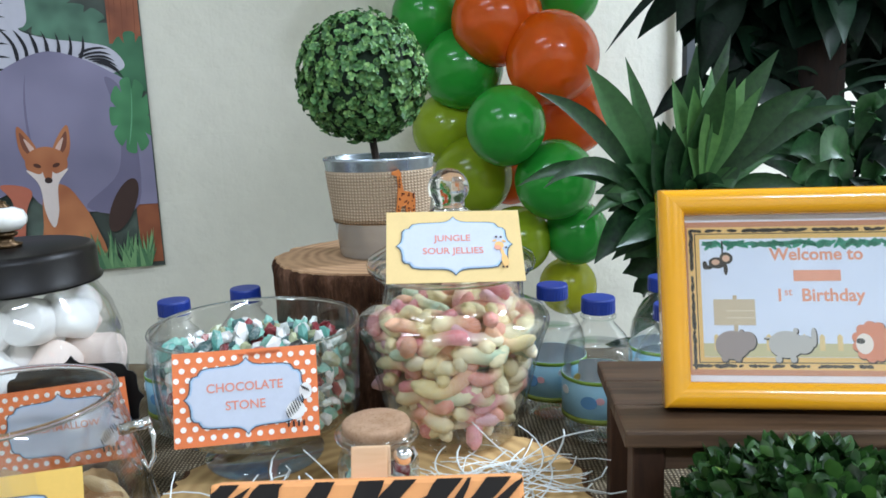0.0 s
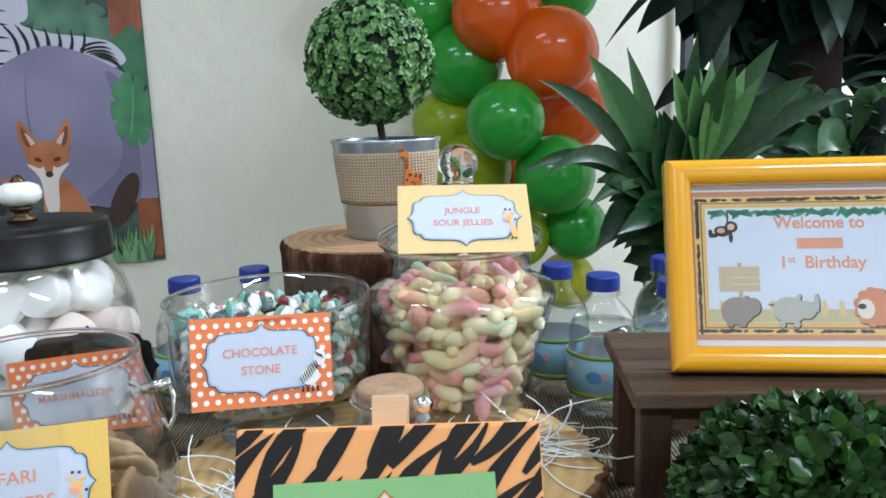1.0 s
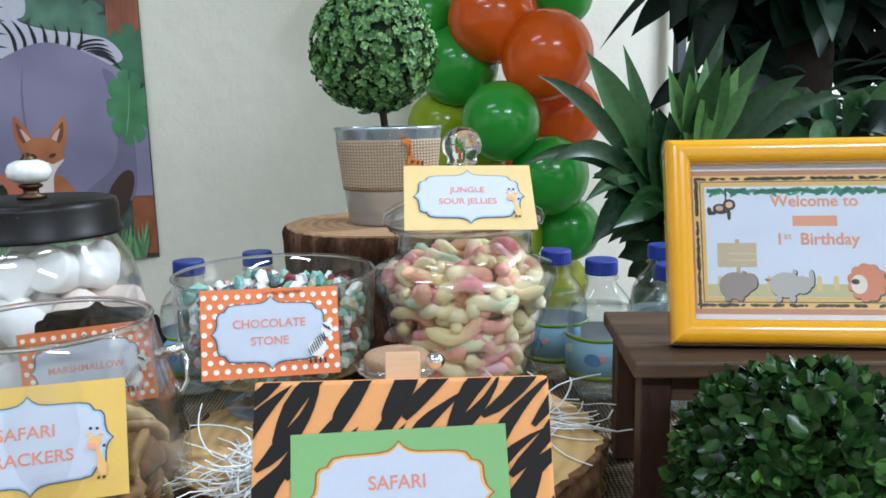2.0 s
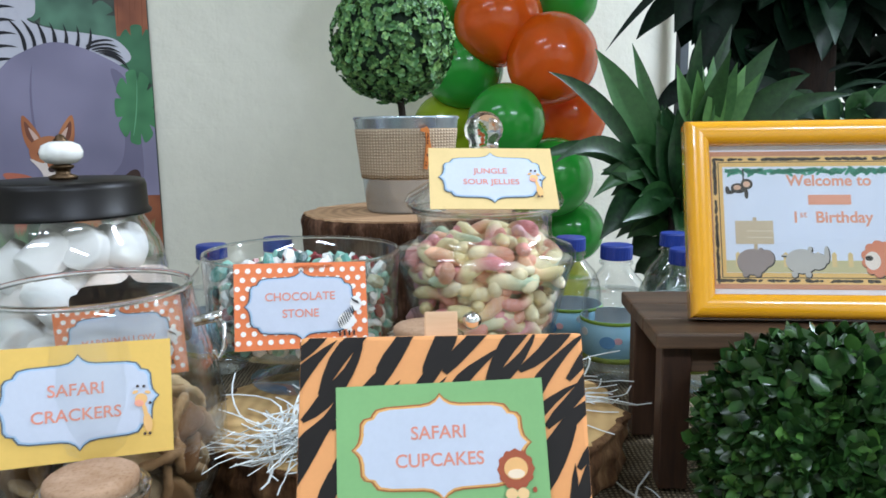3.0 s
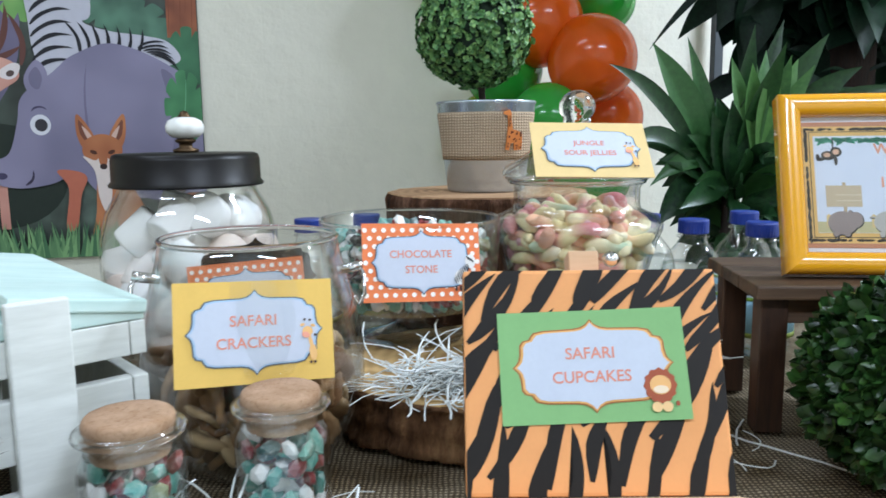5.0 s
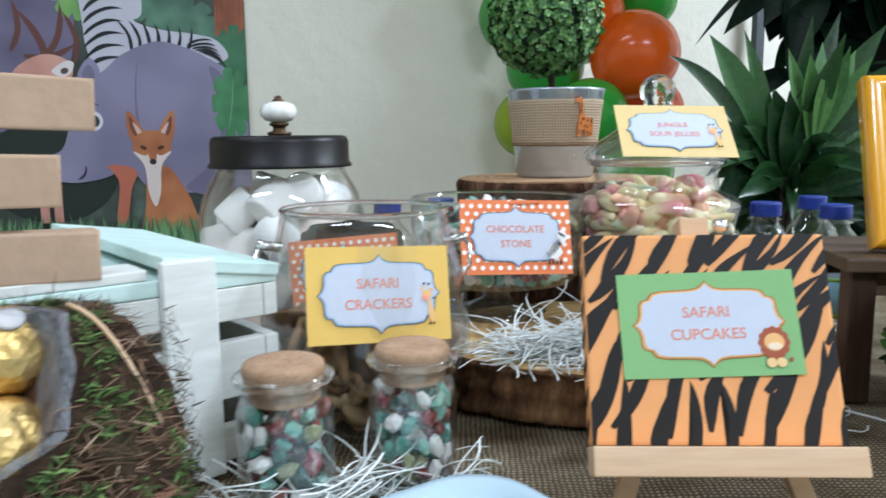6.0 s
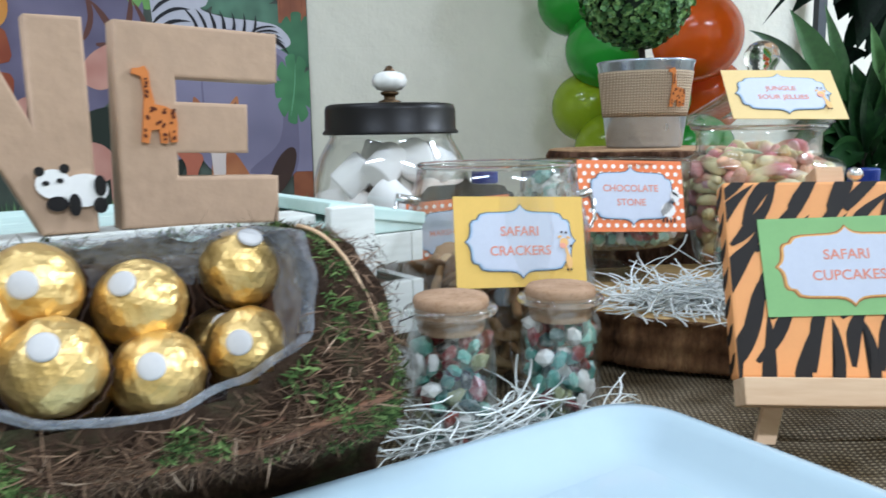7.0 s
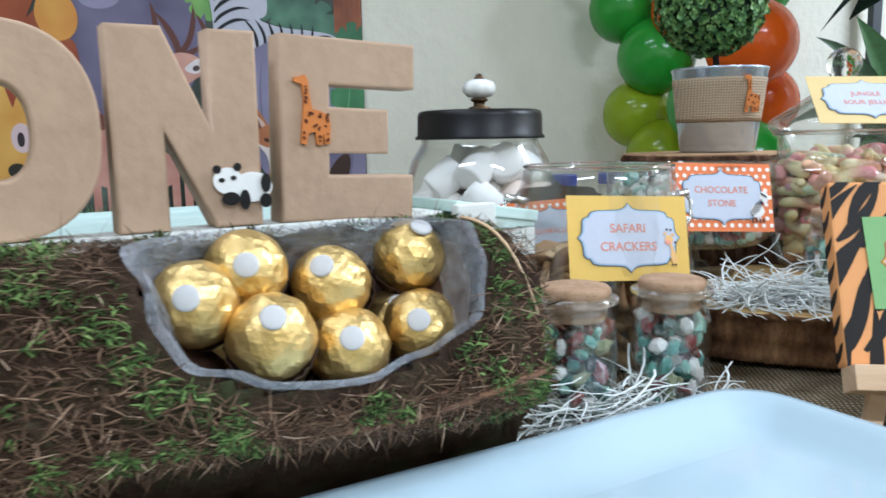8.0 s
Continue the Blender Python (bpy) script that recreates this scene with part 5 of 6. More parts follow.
def fibres(name, count, keep, lo, hi, wlo, whi, mat, rise, label):
    V, Fc = [], []
    for i in range(count):
        s, th = r.uniform(-0.001, LLEN), r.uniform(-1.3, 2.7)
        if in_opening(s, th, 1.10):
            continue
        q = log_point(max(s, 0), th)
        if not keep(0.7 * noise.noise(q * 34 + Vector((3, 1, 7))) + 0.6 * noise.noise(q * 95)):
            continue
        d = Vector((0, q.y, q.z)).normalized()
        if s < 0.004:
            q = Vector((0.001, q.y * r.uniform(0.1, 1), q.z * r.uniform(0.1, 1)))
            d = Vector((1, 0, 0))
        u = Vector((r.gauss(0, 1.4), r.gauss(0, 0.8), r.gauss(0, 0.7))).normalized()
        t_ = (u - d * u.dot(d) * 0.8).normalized() * r.uniform(lo, hi)
        wd = d.cross(t_).normalized() * r.uniform(wlo, whi)
        b0_ = len(V)
        q = q + d * 0.0015
        h_ = d * r.uniform(0.001, rise) * (0.4 if s < 0.03 else 1.0)
        V += [q - wd, q + wd, q + t_ * 0.5 + h_ + wd, q + t_ * 0.5 + h_ - wd, q + t_ + h_ * r.uniform(0, 1.3)]
        Fc += [(b0_, b0_ + 1, b0_ + 2, b0_ + 3), (b0_ + 3, b0_ + 2, b0_ + 4)]
    return joined(name, V, Fc, mat, log, label)


fibres("moss", 24000, lambda n: n > 0.12, 0.0025, 0.0075, 0.0002, 0.0007, M["fibre"], 0.0036, "soft green moss patches")
fibres("dry_fibre", 15000, lambda n: n < 0.30, 0.005, 0.016, 0.00012, 0.00034, M["dry"], 0.0022, "dry brown root fibres")
bm = bmesh.new()
tube(bm, [log_point(0.010 + 0.0155 * i, -0.02 - 0.085 * i + 0.03 * math.sin(i * 1.1), 1.06) for i in range(13)], 0.0021, 7, lambda u: 1 - 0.45 * u)
part("twig", bm, M["twig"], log, "long bent brown twig", True)
bm = bmesh.new()
tube(bm, [log_point(0.030 - 0.0022 * i, 1.45 - 0.12 * i, 1.05) for i in range(10)], 0.0010, 6, lambda u: 1 - 0.3 * u)
part("twig", bm, M["easel"], log, "thin pale stick", True)
for k in range(16):
    s0, t0 = r.uniform(0.0, 0.10), r.uniform(-1.0, 0.05)
    bm = bmesh.new()
    tube(bm, [log_point(min(LLEN - 0.004, s0 + 0.014 * i), t0 - 0.05 * i + 0.08 * math.sin(i * 1.3 + k), 1.035) for i in range(11)], r.uniform(0.0004, 0.0010), 6, lambda u: 1 - 0.5 * u)
    part("twig", bm, M["twig"], log, smooth=True)


def wrapped_choc(m, seed):
    th = thing("wrapped_chocolate", m, "round chocolate in crinkled gold foil with a white sticker", "chocolate", "gold chocolates")
    bm = bmesh.new()
    bmesh.ops.create_icosphere(bm, subdivisions=4, radius=0.0183)
    for v in bm.verts:
        n_ = v.co.normalized()
        v.co *= 1 + 0.05 * noise.noise(n_ * 3.2 + Vector((seed, 0, 0))) + 0.030 * abs(noise.noise(n_ * 7 + Vector((0, seed, 0))))
        v.co.z *= 0.96
    part("foil", bm, M["foil"], th, "crinkled gold foil", False)
    part("sticker", lathe([(0, 0.0196), (0.0030, 0.0194), (0.0045, 0.0190), (0.0054, 0.0186), (0.0052, 0.0174)], 24), ink("c2c0be", 0.6), th, "small round white sticker", True)
    bm = lathe([(0, -0.0186), (0.012, -0.0186), (0.0188, -0.008), (0.0193, -0.008), (0.0124, -0.0192), (0, -0.0192)], 48, lambda a, z: 1 + 0.03 * math.cos(20 * a))
    part("paper_cup", bm, M["brown_cup"], th)


CHOCS = ((-0.4357, 0.0775, 0.8625, 70, 17), (-0.4225, 0.1010, 0.8722, 72, 24), (-0.3900, 0.1205, 0.8629, 52, 2), (-0.3580, 0.1525, 0.8715, 34, 42), (-0.4040, 0.0800, 0.8490, 52, 24), (-0.3790, 0.1080, 0.8368, 62, 20), (-0.3510, 0.1350, 0.8400, 66, 7),
         (-0.366, 0.146, 0.8370, 40, 25), (-0.412, 0.098, 0.8350, 20, 0), (-0.336, 0.160, 0.836, 10, 0), (-0.440, 0.105, 0.838, 0, 0))
for i, (x, y, z, rx, rz) in enumerate(CHOCS):
    wrapped_choc(pose(x, y, z, rx, 0, rz), i * 1.7)

# ---- white tray ----
tray = thing("white_tray", pose(-0.1665, 0.2725, TABLE, 0, 0, 37.5), "empty glossy white rectangular serving tray", "tray")
TL, TD, TR = 0.37, 0.27, 0.034


def tray_ring(inset_, z):
    pts = []
    rr = max(0.004, TR - inset_ * 0.6)
    for cx, cy, a0 in ((-inset_ - rr, -inset_ - rr, 0), (-TL + inset_ + rr, -inset_ - rr, 90), (-TL + inset_ + rr, -TD + inset_ + rr, 180), (-inset_ - rr, -TD + inset_ + rr, 270)):
        pts += [(cx + rr * math.cos(radians(a0 + a)), cy + rr * math.sin(radians(a0 + a)), z) for a in (0, 15, 30, 45, 60, 75, 90)]
    return pts


def ring_skin(steps):
    bm = bmesh.new()
    rings = [[bm.verts.new(p) for p in tray_ring(i_, z_)] for i_, z_ in steps]
    for a, b_ in zip(rings, rings[1:]):
        for i in range(len(a)):
            bm.faces.new((a[i], a[(i + 1) % len(a)], b_[(i + 1) % len(a)], b_[i]))
    return bm, rings


STEPS = ((0.040, 0.001), (0.030, 0.003), (0.006, 0.017), (0.001, 0.020), (0.0, 0.0215), (0.001, 0.0225), (0.006, 0.0222), (0.012, 0.019), (0.024, 0.0115), (0.030, 0.0085), (0.036, 0.0068), (0.042, 0.0062))
bm, rings = ring_skin(STEPS)
bmesh.ops.recalc_face_normals(bm, faces=bm.faces)
part("rim", bm, M["white_tray"], tray, "sloping rounded rim", True)
bm, rings = ring_skin(((0.0405, 0.0010), (0.0405, 0.00616)))
bm.faces.new(rings[0][::-1])
bm.faces.new(rings[-1])
bmesh.ops.recalc_face_normals(bm, faces=bm.faces)
part("well", bm, M["white_tray"], tray, "flat glazed well")


# ---- paper shreds ----
def on_tray(p):
    a = radians(-37.5)
    x, y = p.x + 0.1665, p.y - 0.2725
    return x * math.cos(a) - y * math.sin(a) < 0.004 and x * math.sin(a) + y * math.cos(a) < 0.004


def shreds(name, places, count, seed, label):
    r = random.Random(seed)
    V, Fc = [], []
    for _ in range(count):
        cx, cy, cz, sx, sy, hz = r.choice(places)
        p = Vector((cx + r.gauss(0, sx * 0.5), cy + r.gauss(0, sy * 0.5), cz + abs(r.gauss(0, hz * 0.5)) + 0.0008))
        a, el = r.uniform(0, 6.28), r.gauss(0, 0.25)
        da = r.gauss(0, 0.22)
        ln_ = r.uniform(0.035, 0.075)
        wd = r.uniform(0.0005, 0.0009)
        n = 7
        v0, f0 = len(V), len(Fc)
        for i in range(n):
            d = Vector((math.cos(a) * math.cos(el), math.sin(a) * math.cos(el), math.sin(el)))
            side = Vector((-math.sin(a), math.cos(a), 0))
            up = d.cross(side)
            b0_ = len(V)
            V += [p + side * wd, p + up * wd * 0.6, p - side * wd, p - up * wd * 0.6]
            if i:
                for k in range(4):
                    Fc.append((b0_ - 4 + k, b0_ - 4 + (k + 1) % 4, b0_ + (k + 1) % 4, b0_ + k))
            p = p + d * ln_ / (n - 1)
            if p.z < cz + 0.0008:
                p.z = cz + 0.0008
                el = abs(el) * 0.4
            a += da
            el += r.gauss(-0.05, 0.12)
        ends = [V[v0], V[-1], V[(v0 + len(V)) // 2]]
        if any(on_tray(e) for e in ends):
            del V[v0:], Fc[f0:]
    ob = joined(name, V, Fc, M["straw"], None)
    return tagged(ob, label, "paper shreds", kind="stuff")


shreds("paper_shreds", [(-0.12, 0.428, 0.791, 0.045, 0.016, 0.013), (-0.075, 0.432, 0.791, 0.03, 0.020, 0.015)], 400, 61, "loose white paper shreds on the wood slice")
shreds("paper_shreds", [(0.01, 0.50, 0.791, 0.045, 0.02, 0.008), (0.045, 0.500, 0.791, 0.02, 0.025, 0.006)], 80, 62, "loose white paper shreds beside the jelly jar")
shreds("paper_shreds", [(-0.245, 0.243, TABLE, 0.04, 0.018, 0.020), (-0.20, 0.262, TABLE, 0.045, 0.018, 0.020), (-0.272, 0.228, TABLE, 0.018, 0.016, 0.022)], 330, 63, "loose white paper shreds under the cork jars")
shreds("paper_shreds", [(0.06, 0.38, TABLE, 0.05, 0.05, 0.003)], 5, 64, "a few stray paper shreds on the cloth")

bm = bmesh.new()
tube(bm, [(0.052 + 0.011 * k + 0.004 * math.sin(k), 0.500 - 0.019 * k + 0.012 * math.cos(k * 0.9), TABLE + 0.0022 + 0.0012 * math.sin(k * 1.7)) for k in range(12)], 0.0007, 6)
tagged(part("loose_string", bm, M["straw"], smooth=True), "loose white string lying on the burlap cloth", "string")

# ---- poster on the wall ----
poster = thing("jungle_poster", wm @ pose(0, -0.004, 0), "large printed jungle poster on the wall", "poster")
PB = 0.606
w = Mat("poster_ground", lin("4a5548"), 0.5)
w.colour(w.ramp(w.noise(5, 3), [(0.3, lin("2b302c")), (0.55, lin("46524a")), (0.8, lin("7d9488"))]))
part("sheet", box_mesh(-1.75, 0.005, -0.004, 0, PB, 2.2), w.m, poster, "printed paper sheet")


def soft_ink(name, dark, light, scale):
    k = Mat(name, lin(light), 0.5)
    return k.colour(k.ramp(k.noise(scale, 2), [(0.3, lin(dark)), (0.7, lin(light))])).m


LAYER = [0.0045]


def on_poster(name, pts, col):
    LAYER[0] += 0.0001
    pts = clip_box(pts, -1.749, 0.0045, PB, 2.199)
    return part(name, flat_mesh(pts, LAYER[0], 0.00008), ink(col) if isinstance(col, str) else col, poster)




def soft(pts, n=6):
    """A closed outline rounded through its corner points."""
    out = []
    m = len(pts)
    for i in range(m):
        p0, p1, p2, p3 = (pts[(i + q) % m] for q in (-1, 0, 1, 2))
        for k in range(n):
            t = k / n
            out.append(tuple(0.5 * (2 * p1[a] + (p2[a] - p0[a]) * t + (2 * p0[a] - 5 * p1[a] + 4 * p2[a] - p3[a]) * t * t + (3 * p1[a] - p0[a] - 3 * p2[a] + p3[a]) * t ** 3) for a in (0, 1)))
    return out


def lobed_leaf(x, z, rx, rz, lobes=9, turn=0.0):
    pts = []
    for i in range(lobes * 8):
        a = 6.2832 * i / (lobes * 8)
        k = 1 - 0.30 * max(0.0, math.cos(lobes * a)) ** 6
        pts.append((x + rx * k * math.cos(a + turn), z + rz * k * math.sin(a + turn)))
    return pts


MAUVE = soft_ink("mauve_print", "706c86", "9690ac", 3)
SHADE = soft_ink("mauve_shade_print", "66617c", "7a748f", 3)
VIOLET = soft_ink("violet_print", "5a5470", "847d9a", 4)
RUST = soft_ink("rust_print", "9a5434", "c98456", 6)
BROWN = soft_ink("trunk_print", "7a4028", "a8623f", 9)
GREEN = soft_ink("leaf_print", "2f6a44", "4f9462", 9)
SALMON = soft_ink("salmon_print", "b9786c", "dca898", 6)
on_poster("violet_shape", disc(-0.76, 1.32, 0.26, 0.34, 40), VIOLET)
on_poster("pale_ring", disc(-0.83, 1.40, 0.070, 0.045, 24), "9d98b4")
on_poster("dark_shape", disc(-0.60, 0.86, 0.20, 0.16, 30), "2c352f")
on_poster("leaf_shape", lobed_leaf(-0.49, 1.40, 0.075, 0.085, 7), soft_ink("fresh_leaf_print", "58924c", "86b868", 9))
# antlered figure: branches, head, ear, body and legs as plain shapes
for x0, z0, a, ln_, wd_ in ((-0.60, 1.25, 1.9, 0.24, 0.030), (-0.66, 1.30, 1.5, 0.16, 0.024), (-0.55, 1.27, 1.2, 0.20, 0.026), (-0.57, 1.21, 0.25, 0.16, 0.026), (-0.50, 1.27, 1.75, 0.16, 0.022)):
    on_poster("branch_shape", stripe(x0, z0, a, ln_, wd_, 0.5, 1.0), "6a4640")
on_poster("pink_shape", soft([(-0.68, 1.17), (-0.60, 1.215), (-0.53, 1.20), (-0.515, 1.155), (-0.56, 1.12), (-0.64, 1.07), (-0.70, 1.10)]), SALMON)
on_poster("pale_shape", soft([(-0.575, 1.165), (-0.535, 1.195), (-0.510, 1.190), (-0.520, 1.160), (-0.545, 1.148)]), "e6dcdc")
on_poster("dark_disc", disc(-0.538, 1.166, 0.012, 0.009, 14, 0.4), "5a4a48")
on_poster("pink_shape", soft([(-0.92, 1.00), (-0.87, 1.05), (-0.83, 0.98), (-0.78, 0.92), (-0.66, 0.90), (-0.62, 0.84), (-0.66, 0.78), (-0.84, 0.78), (-0.92, 0.84)]), SALMON)
on_poster("brown_wedge", soft([(-0.865, 1.03), (-0.83, 1.00), (-0.85, 0.97), (-0.875, 0.99)]), "7a4a40")
for x0 in (-0.895, -0.850, -0.640, -0.600):
    on_poster("leg_shape", rect(x0, x0 + 0.026, 0.66, 0.86), SALMON)
    on_poster("dark_foot", rect(x0 - 0.002, x0 + 0.028, 0.64, 0.70), "33302c")
# maned figure
on_poster("mane_shape", lobed_leaf(-1.20, 1.14, 0.30, 0.36, 15), soft_ink("mane_print", "8a3c28", "c26a40", 5))
on_poster("gold_shape", soft([(-1.40, 1.12), (-1.28, 1.22), (-1.12, 1.22), (-1.04, 1.10), (-1.02, 0.95), (-1.08, 0.80), (-1.22, 0.70), (-1.36, 0.80)]), soft_ink("gold_print", "d99a48", "f0c46c", 5))
on_poster("gold_shape", disc(-0.965, 1.335, 0.065, 0.080, 24, 0.3), soft_ink("ear_print", "d98c40", "ecb45e", 5))
on_poster("red_tuft", [(-1.22, 1.20), (-1.18, 1.08), (-1.15, 1.13), (-1.125, 1.045), (-1.095, 1.12), (-1.07, 1.08), (-1.05, 1.20)], "a04c38")
on_poster("pale_disc", disc(-1.105, 0.950, 0.034, 0.048, 20), "e0c6c8")
on_poster("dark_disc", disc(-1.108, 0.945, 0.012, 0.024, 16), "3a3236")
on_poster("dark_oval", disc(-1.128, 0.845, 0.030, 0.024, 18), "38362e")
# trunk and bushes
for x0, z0, rx_ in ((-0.18, 1.32, 0.10), (-0.26, 1.37, 0.09), (-0.07, 1.25, 0.085)):
    on_poster("bush_shape", lobed_leaf(x0, z0, rx_, 0.070, 8, 0.3), soft_ink("bush_print", "3a5c4c", "5c8a72", 10))
on_poster("trunk_shape", rect(-0.086, 0.003, 1.275, 2.19), BROWN)
for k in range(5):
    on_poster("bark_line", stripe(-0.074 + 0.017 * k, 1.55 + 0.05 * (k % 2), 1.57, 0.50, 0.0035, 0.05, k), "7c4630")
on_poster("trunk_shape", rect(-0.060, 0.003, 0.62, 0.86), BROWN)
on_poster("leaf_shape", lobed_leaf(-0.030, 1.215, 0.060, 0.095, 8, 0.4), soft_ink("deep_leaf_print", "285a3e", "427e58", 9))
# striped figure
on_poster("white_band", soft([(-0.50, 1.62), (-0.33, 1.62), (-0.30, 1.36), (-0.325, 1.318), (-0.25, 1.292), (-0.161, 1.281), (-0.085, 1.262), (-0.052, 1.207), (-0.14, 1.18), (-0.30, 1.16), (-0.435, 1.16), (-0.470, 1.24), (-0.478, 1.34)]), "c6c6d2")
for k in range(12):
    on_poster("dark_stripe", stripe(-0.420, 1.60 - 0.036 * k, 0.50 - 0.02 * k, 0.13, 0.015, -0.6, k), "2a2a30")
for k in range(7):
    on_poster("dark_stripe", stripe(-0.345 + 0.030 * k, 1.275 - 0.005 * k, 1.95 - 0.13 * k, 0.11, 0.013, 0.5, k), "2a2a30")
for k in range(6):
    on_poster("dark_stripe", stripe(-0.135 + 0.010 * k, 1.262 - 0.011 * k, 0.20 - 0.16 * k, 0.085, 0.009, -0.5, k), "2a2a30")
# large rounded mauve figure
on_poster("mauve_shape", rect(-0.10, 0.003, 0.80, 1.02), MAUVE)
on_poster("mauve_shape", soft([(-0.03, 1.12), (-0.10, 1.20), (-0.246, 1.256), (-0.36, 1.22), (-0.42, 1.17), (-0.51, 1.10), (-0.53, 1.02), (-0.56, 0.93), (-0.615, 0.90), (-0.610, 0.845), (-0.54, 0.824), (-0.45, 0.835), (-0.367, 0.862), (-0.30, 0.80), (-0.12, 0.79), (-0.02, 0.86)]), MAUVE)
on_poster("mauve_shade", soft([(-0.05, 1.10), (-0.11, 1.18), (-0.085, 1.05), (-0.10, 0.90), (-0.20, 0.80), (-0.05, 0.80)]), SHADE)
on_poster("mauve_fold", stripe(-0.335, 1.03, 1.62, 0.34, 0.010, -0.25, 0.0), SHADE)
on_poster("ear_shape", soft([(-0.464, 1.205), (-0.435, 1.165), (-0.455, 1.105), (-0.490, 1.110), (-0.500, 1.155)]), MAUVE)
on_poster("ear_shape", soft([(-0.465, 1.185), (-0.450, 1.155), (-0.462, 1.120), (-0.482, 1.130), (-0.486, 1.160)]), SHADE)
on_poster("brow_line", stripe(-0.466, 1.068, 0.05, 0.050, 0.008, -1.0, 0.0), "4c4660")
on_poster("pale_disc", disc(-0.465, 1.014, 0.029, 0.031, 24), "dcdce4")
on_poster("dark_disc", disc(-0.463, 1.013, 0.018, 0.019, 20), "3c3a40")
on_poster("dark_oval", disc(-0.585, 0.862, 0.016, 0.010, 16), "4a4560")
on_poster("mouth_line", stripe(-0.500, 0.852, 1.1, 0.055, 0.010, 0.7, 0.0), "3a3448")
on_poster("leaf_shape", lobed_leaf(-0.045, 1.066, 0.062, 0.112, 9), GREEN)
on_poster("leaf_vein", stripe(-0.045, 1.066, 1.45, 0.17, 0.004, 0.1, 0.0), "6fae84")
on_poster("dark_oval", disc(-0.095, 0.800, 0.032, 0.088, 24, -0.45), "46342f")
on_poster("red_shape", soft([(-0.43, 0.875), (-0.37, 0.872), (-0.345, 0.85), (-0.365, 0.80), (-0.385, 0.70), (-0.415, 0.70), (-0.400, 0.82)]), "bd6e58")
# small eared rust figure
on_poster("rust_shape", soft([(-0.31, 0.86), (-0.255, 0.87), (-0.215, 0.82), (-0.178, 0.74), (-0.165, 0.64), (-0.33, 0.64), (-0.325, 0.75)]), RUST)
for sg in (-1, 1):
    on_poster("ear_shape", soft([(-0.2955 + sg * 0.066, 1.046), (-0.2955 + sg * 0.024, 0.985), (-0.2955 + sg * 0.030, 0.945), (-0.2955 + sg * 0.056, 0.945), (-0.2955 + sg * 0.071, 0.99)]), RUST)
    on_poster("ear_patch", soft([(-0.2955 + sg * 0.0625, 1.028), (-0.2955 + sg * 0.036, 0.985), (-0.2955 + sg * 0.040, 0.960), (-0.2955 + sg * 0.060, 0.985)]), "7a4c3e")
    on_poster("ear_patch", soft([(-0.2955 + sg * 0.054, 1.010), (-0.2955 + sg * 0.029, 0.980), (-0.2955 + sg * 0.036, 0.962)]), "d9b8aa")
on_poster("rust_shape", soft([(-0.2955, 0.985), (-0.250, 0.968), (-0.238, 0.930), (-0.262, 0.895), (-0.2955, 0.862), (-0.330, 0.895), (-0.353, 0.930), (-0.341, 0.968)]), RUST)
on_poster("pale_wedge", soft([(-0.353, 0.918), (-0.318, 0.905), (-0.2955, 0.925), (-0.273, 0.905), (-0.238, 0.918), (-0.270, 0.872), (-0.278, 0.790), (-0.2955, 0.745), (-0.314, 0.790), (-0.322, 0.872)]), "e0d2cc")
on_poster("rust_shape", soft([(-0.308, 0.940), (-0.283, 0.940), (-0.286, 0.893), (-0.305, 0.893)]), RUST)
on_poster("dark_disc", disc(-0.2955, 0.886, 0.011, 0.009, 14), "3a2c2a")
for sg in (-1, 1):
    on_poster("dark_mark", disc(-0.2955 + sg * 0.026, 0.930, 0.011, 0.006, 14, sg * 0.4), "54342a")
r = random.Random(91)
b = bmesh.new()
for k in range(620):
    x0 = r.uniform(-1.74, 0.0)
    hh = r.uniform(0.05, 0.125)
    lean_ = r.uniform(-0.03, 0.03)
    x0 = min(max(x0, -1.70), -0.04)
    flat(b, [(x0 - 0.008, PB + 0.002), (x0 + 0.008, PB + 0.002), (x0 + lean_, PB + hh)], 0.0145 + 0.000005 * k, 0.0001)
w = Mat("grass_print", lin("4a7a45"), 0.5)
w.colour(w.ramp(w.per_island(), [(0.0, lin("3c6a4a")), (1.0, lin("80ac74"))]))
tagged(part("grass", b, w.m, poster), kind="stuff")


# ---- balloons ----
BALLOONS = ((0.159, 2.20, 1.292, 0.128, "orange"), (0.301, 2.12, 1.180, 0.126, "orange"), (0.060, 2.28, 1.167, 0.120, "green"), (0.165, 2.05, 1.005, 0.107, "green"),
            (0.379, 2.30, 1.020, 0.114, "orange"), (0.303, 2.10, 0.851, 0.112, "green"), (0.012, 2.35, 0.993, 0.108, "lime"), (0.083, 2.25, 0.858, 0.115, "lime"), (0.204, 2.20, 0.668, 0.100, "lime"),
            (0.378, 2.20, 0.684, 0.094, "green"), (0.368, 2.30, 0.502, 0.089, "yellow"), (-0.039, 2.35, 1.324, 0.105, "green"), (0.372, 2.30, 1.364, 0.090, "green"), (-0.06, 2.3, 1.50, 0.104, "green"), (0.202, 2.2, 1.52, 0.117, "orange"), (0.20, 2.38, 0.84, 0.09, "orange"),
            # unseen upper garland, added to cast its shadow on the wall
            (0.05, 2.30, 1.70, 0.115, "orange"), (0.26, 2.22, 1.74, 0.120, "green"), (-0.08, 2.22, 1.88, 0.110, "lime"), (0.14, 2.16, 1.94, 0.122, "orange"), (0.34, 2.30, 1.95, 0.105, "lime"),
            (-0.02, 2.24, 2.10, 0.118, "green"), (0.22, 2.18, 2.15, 0.115, "orange"))


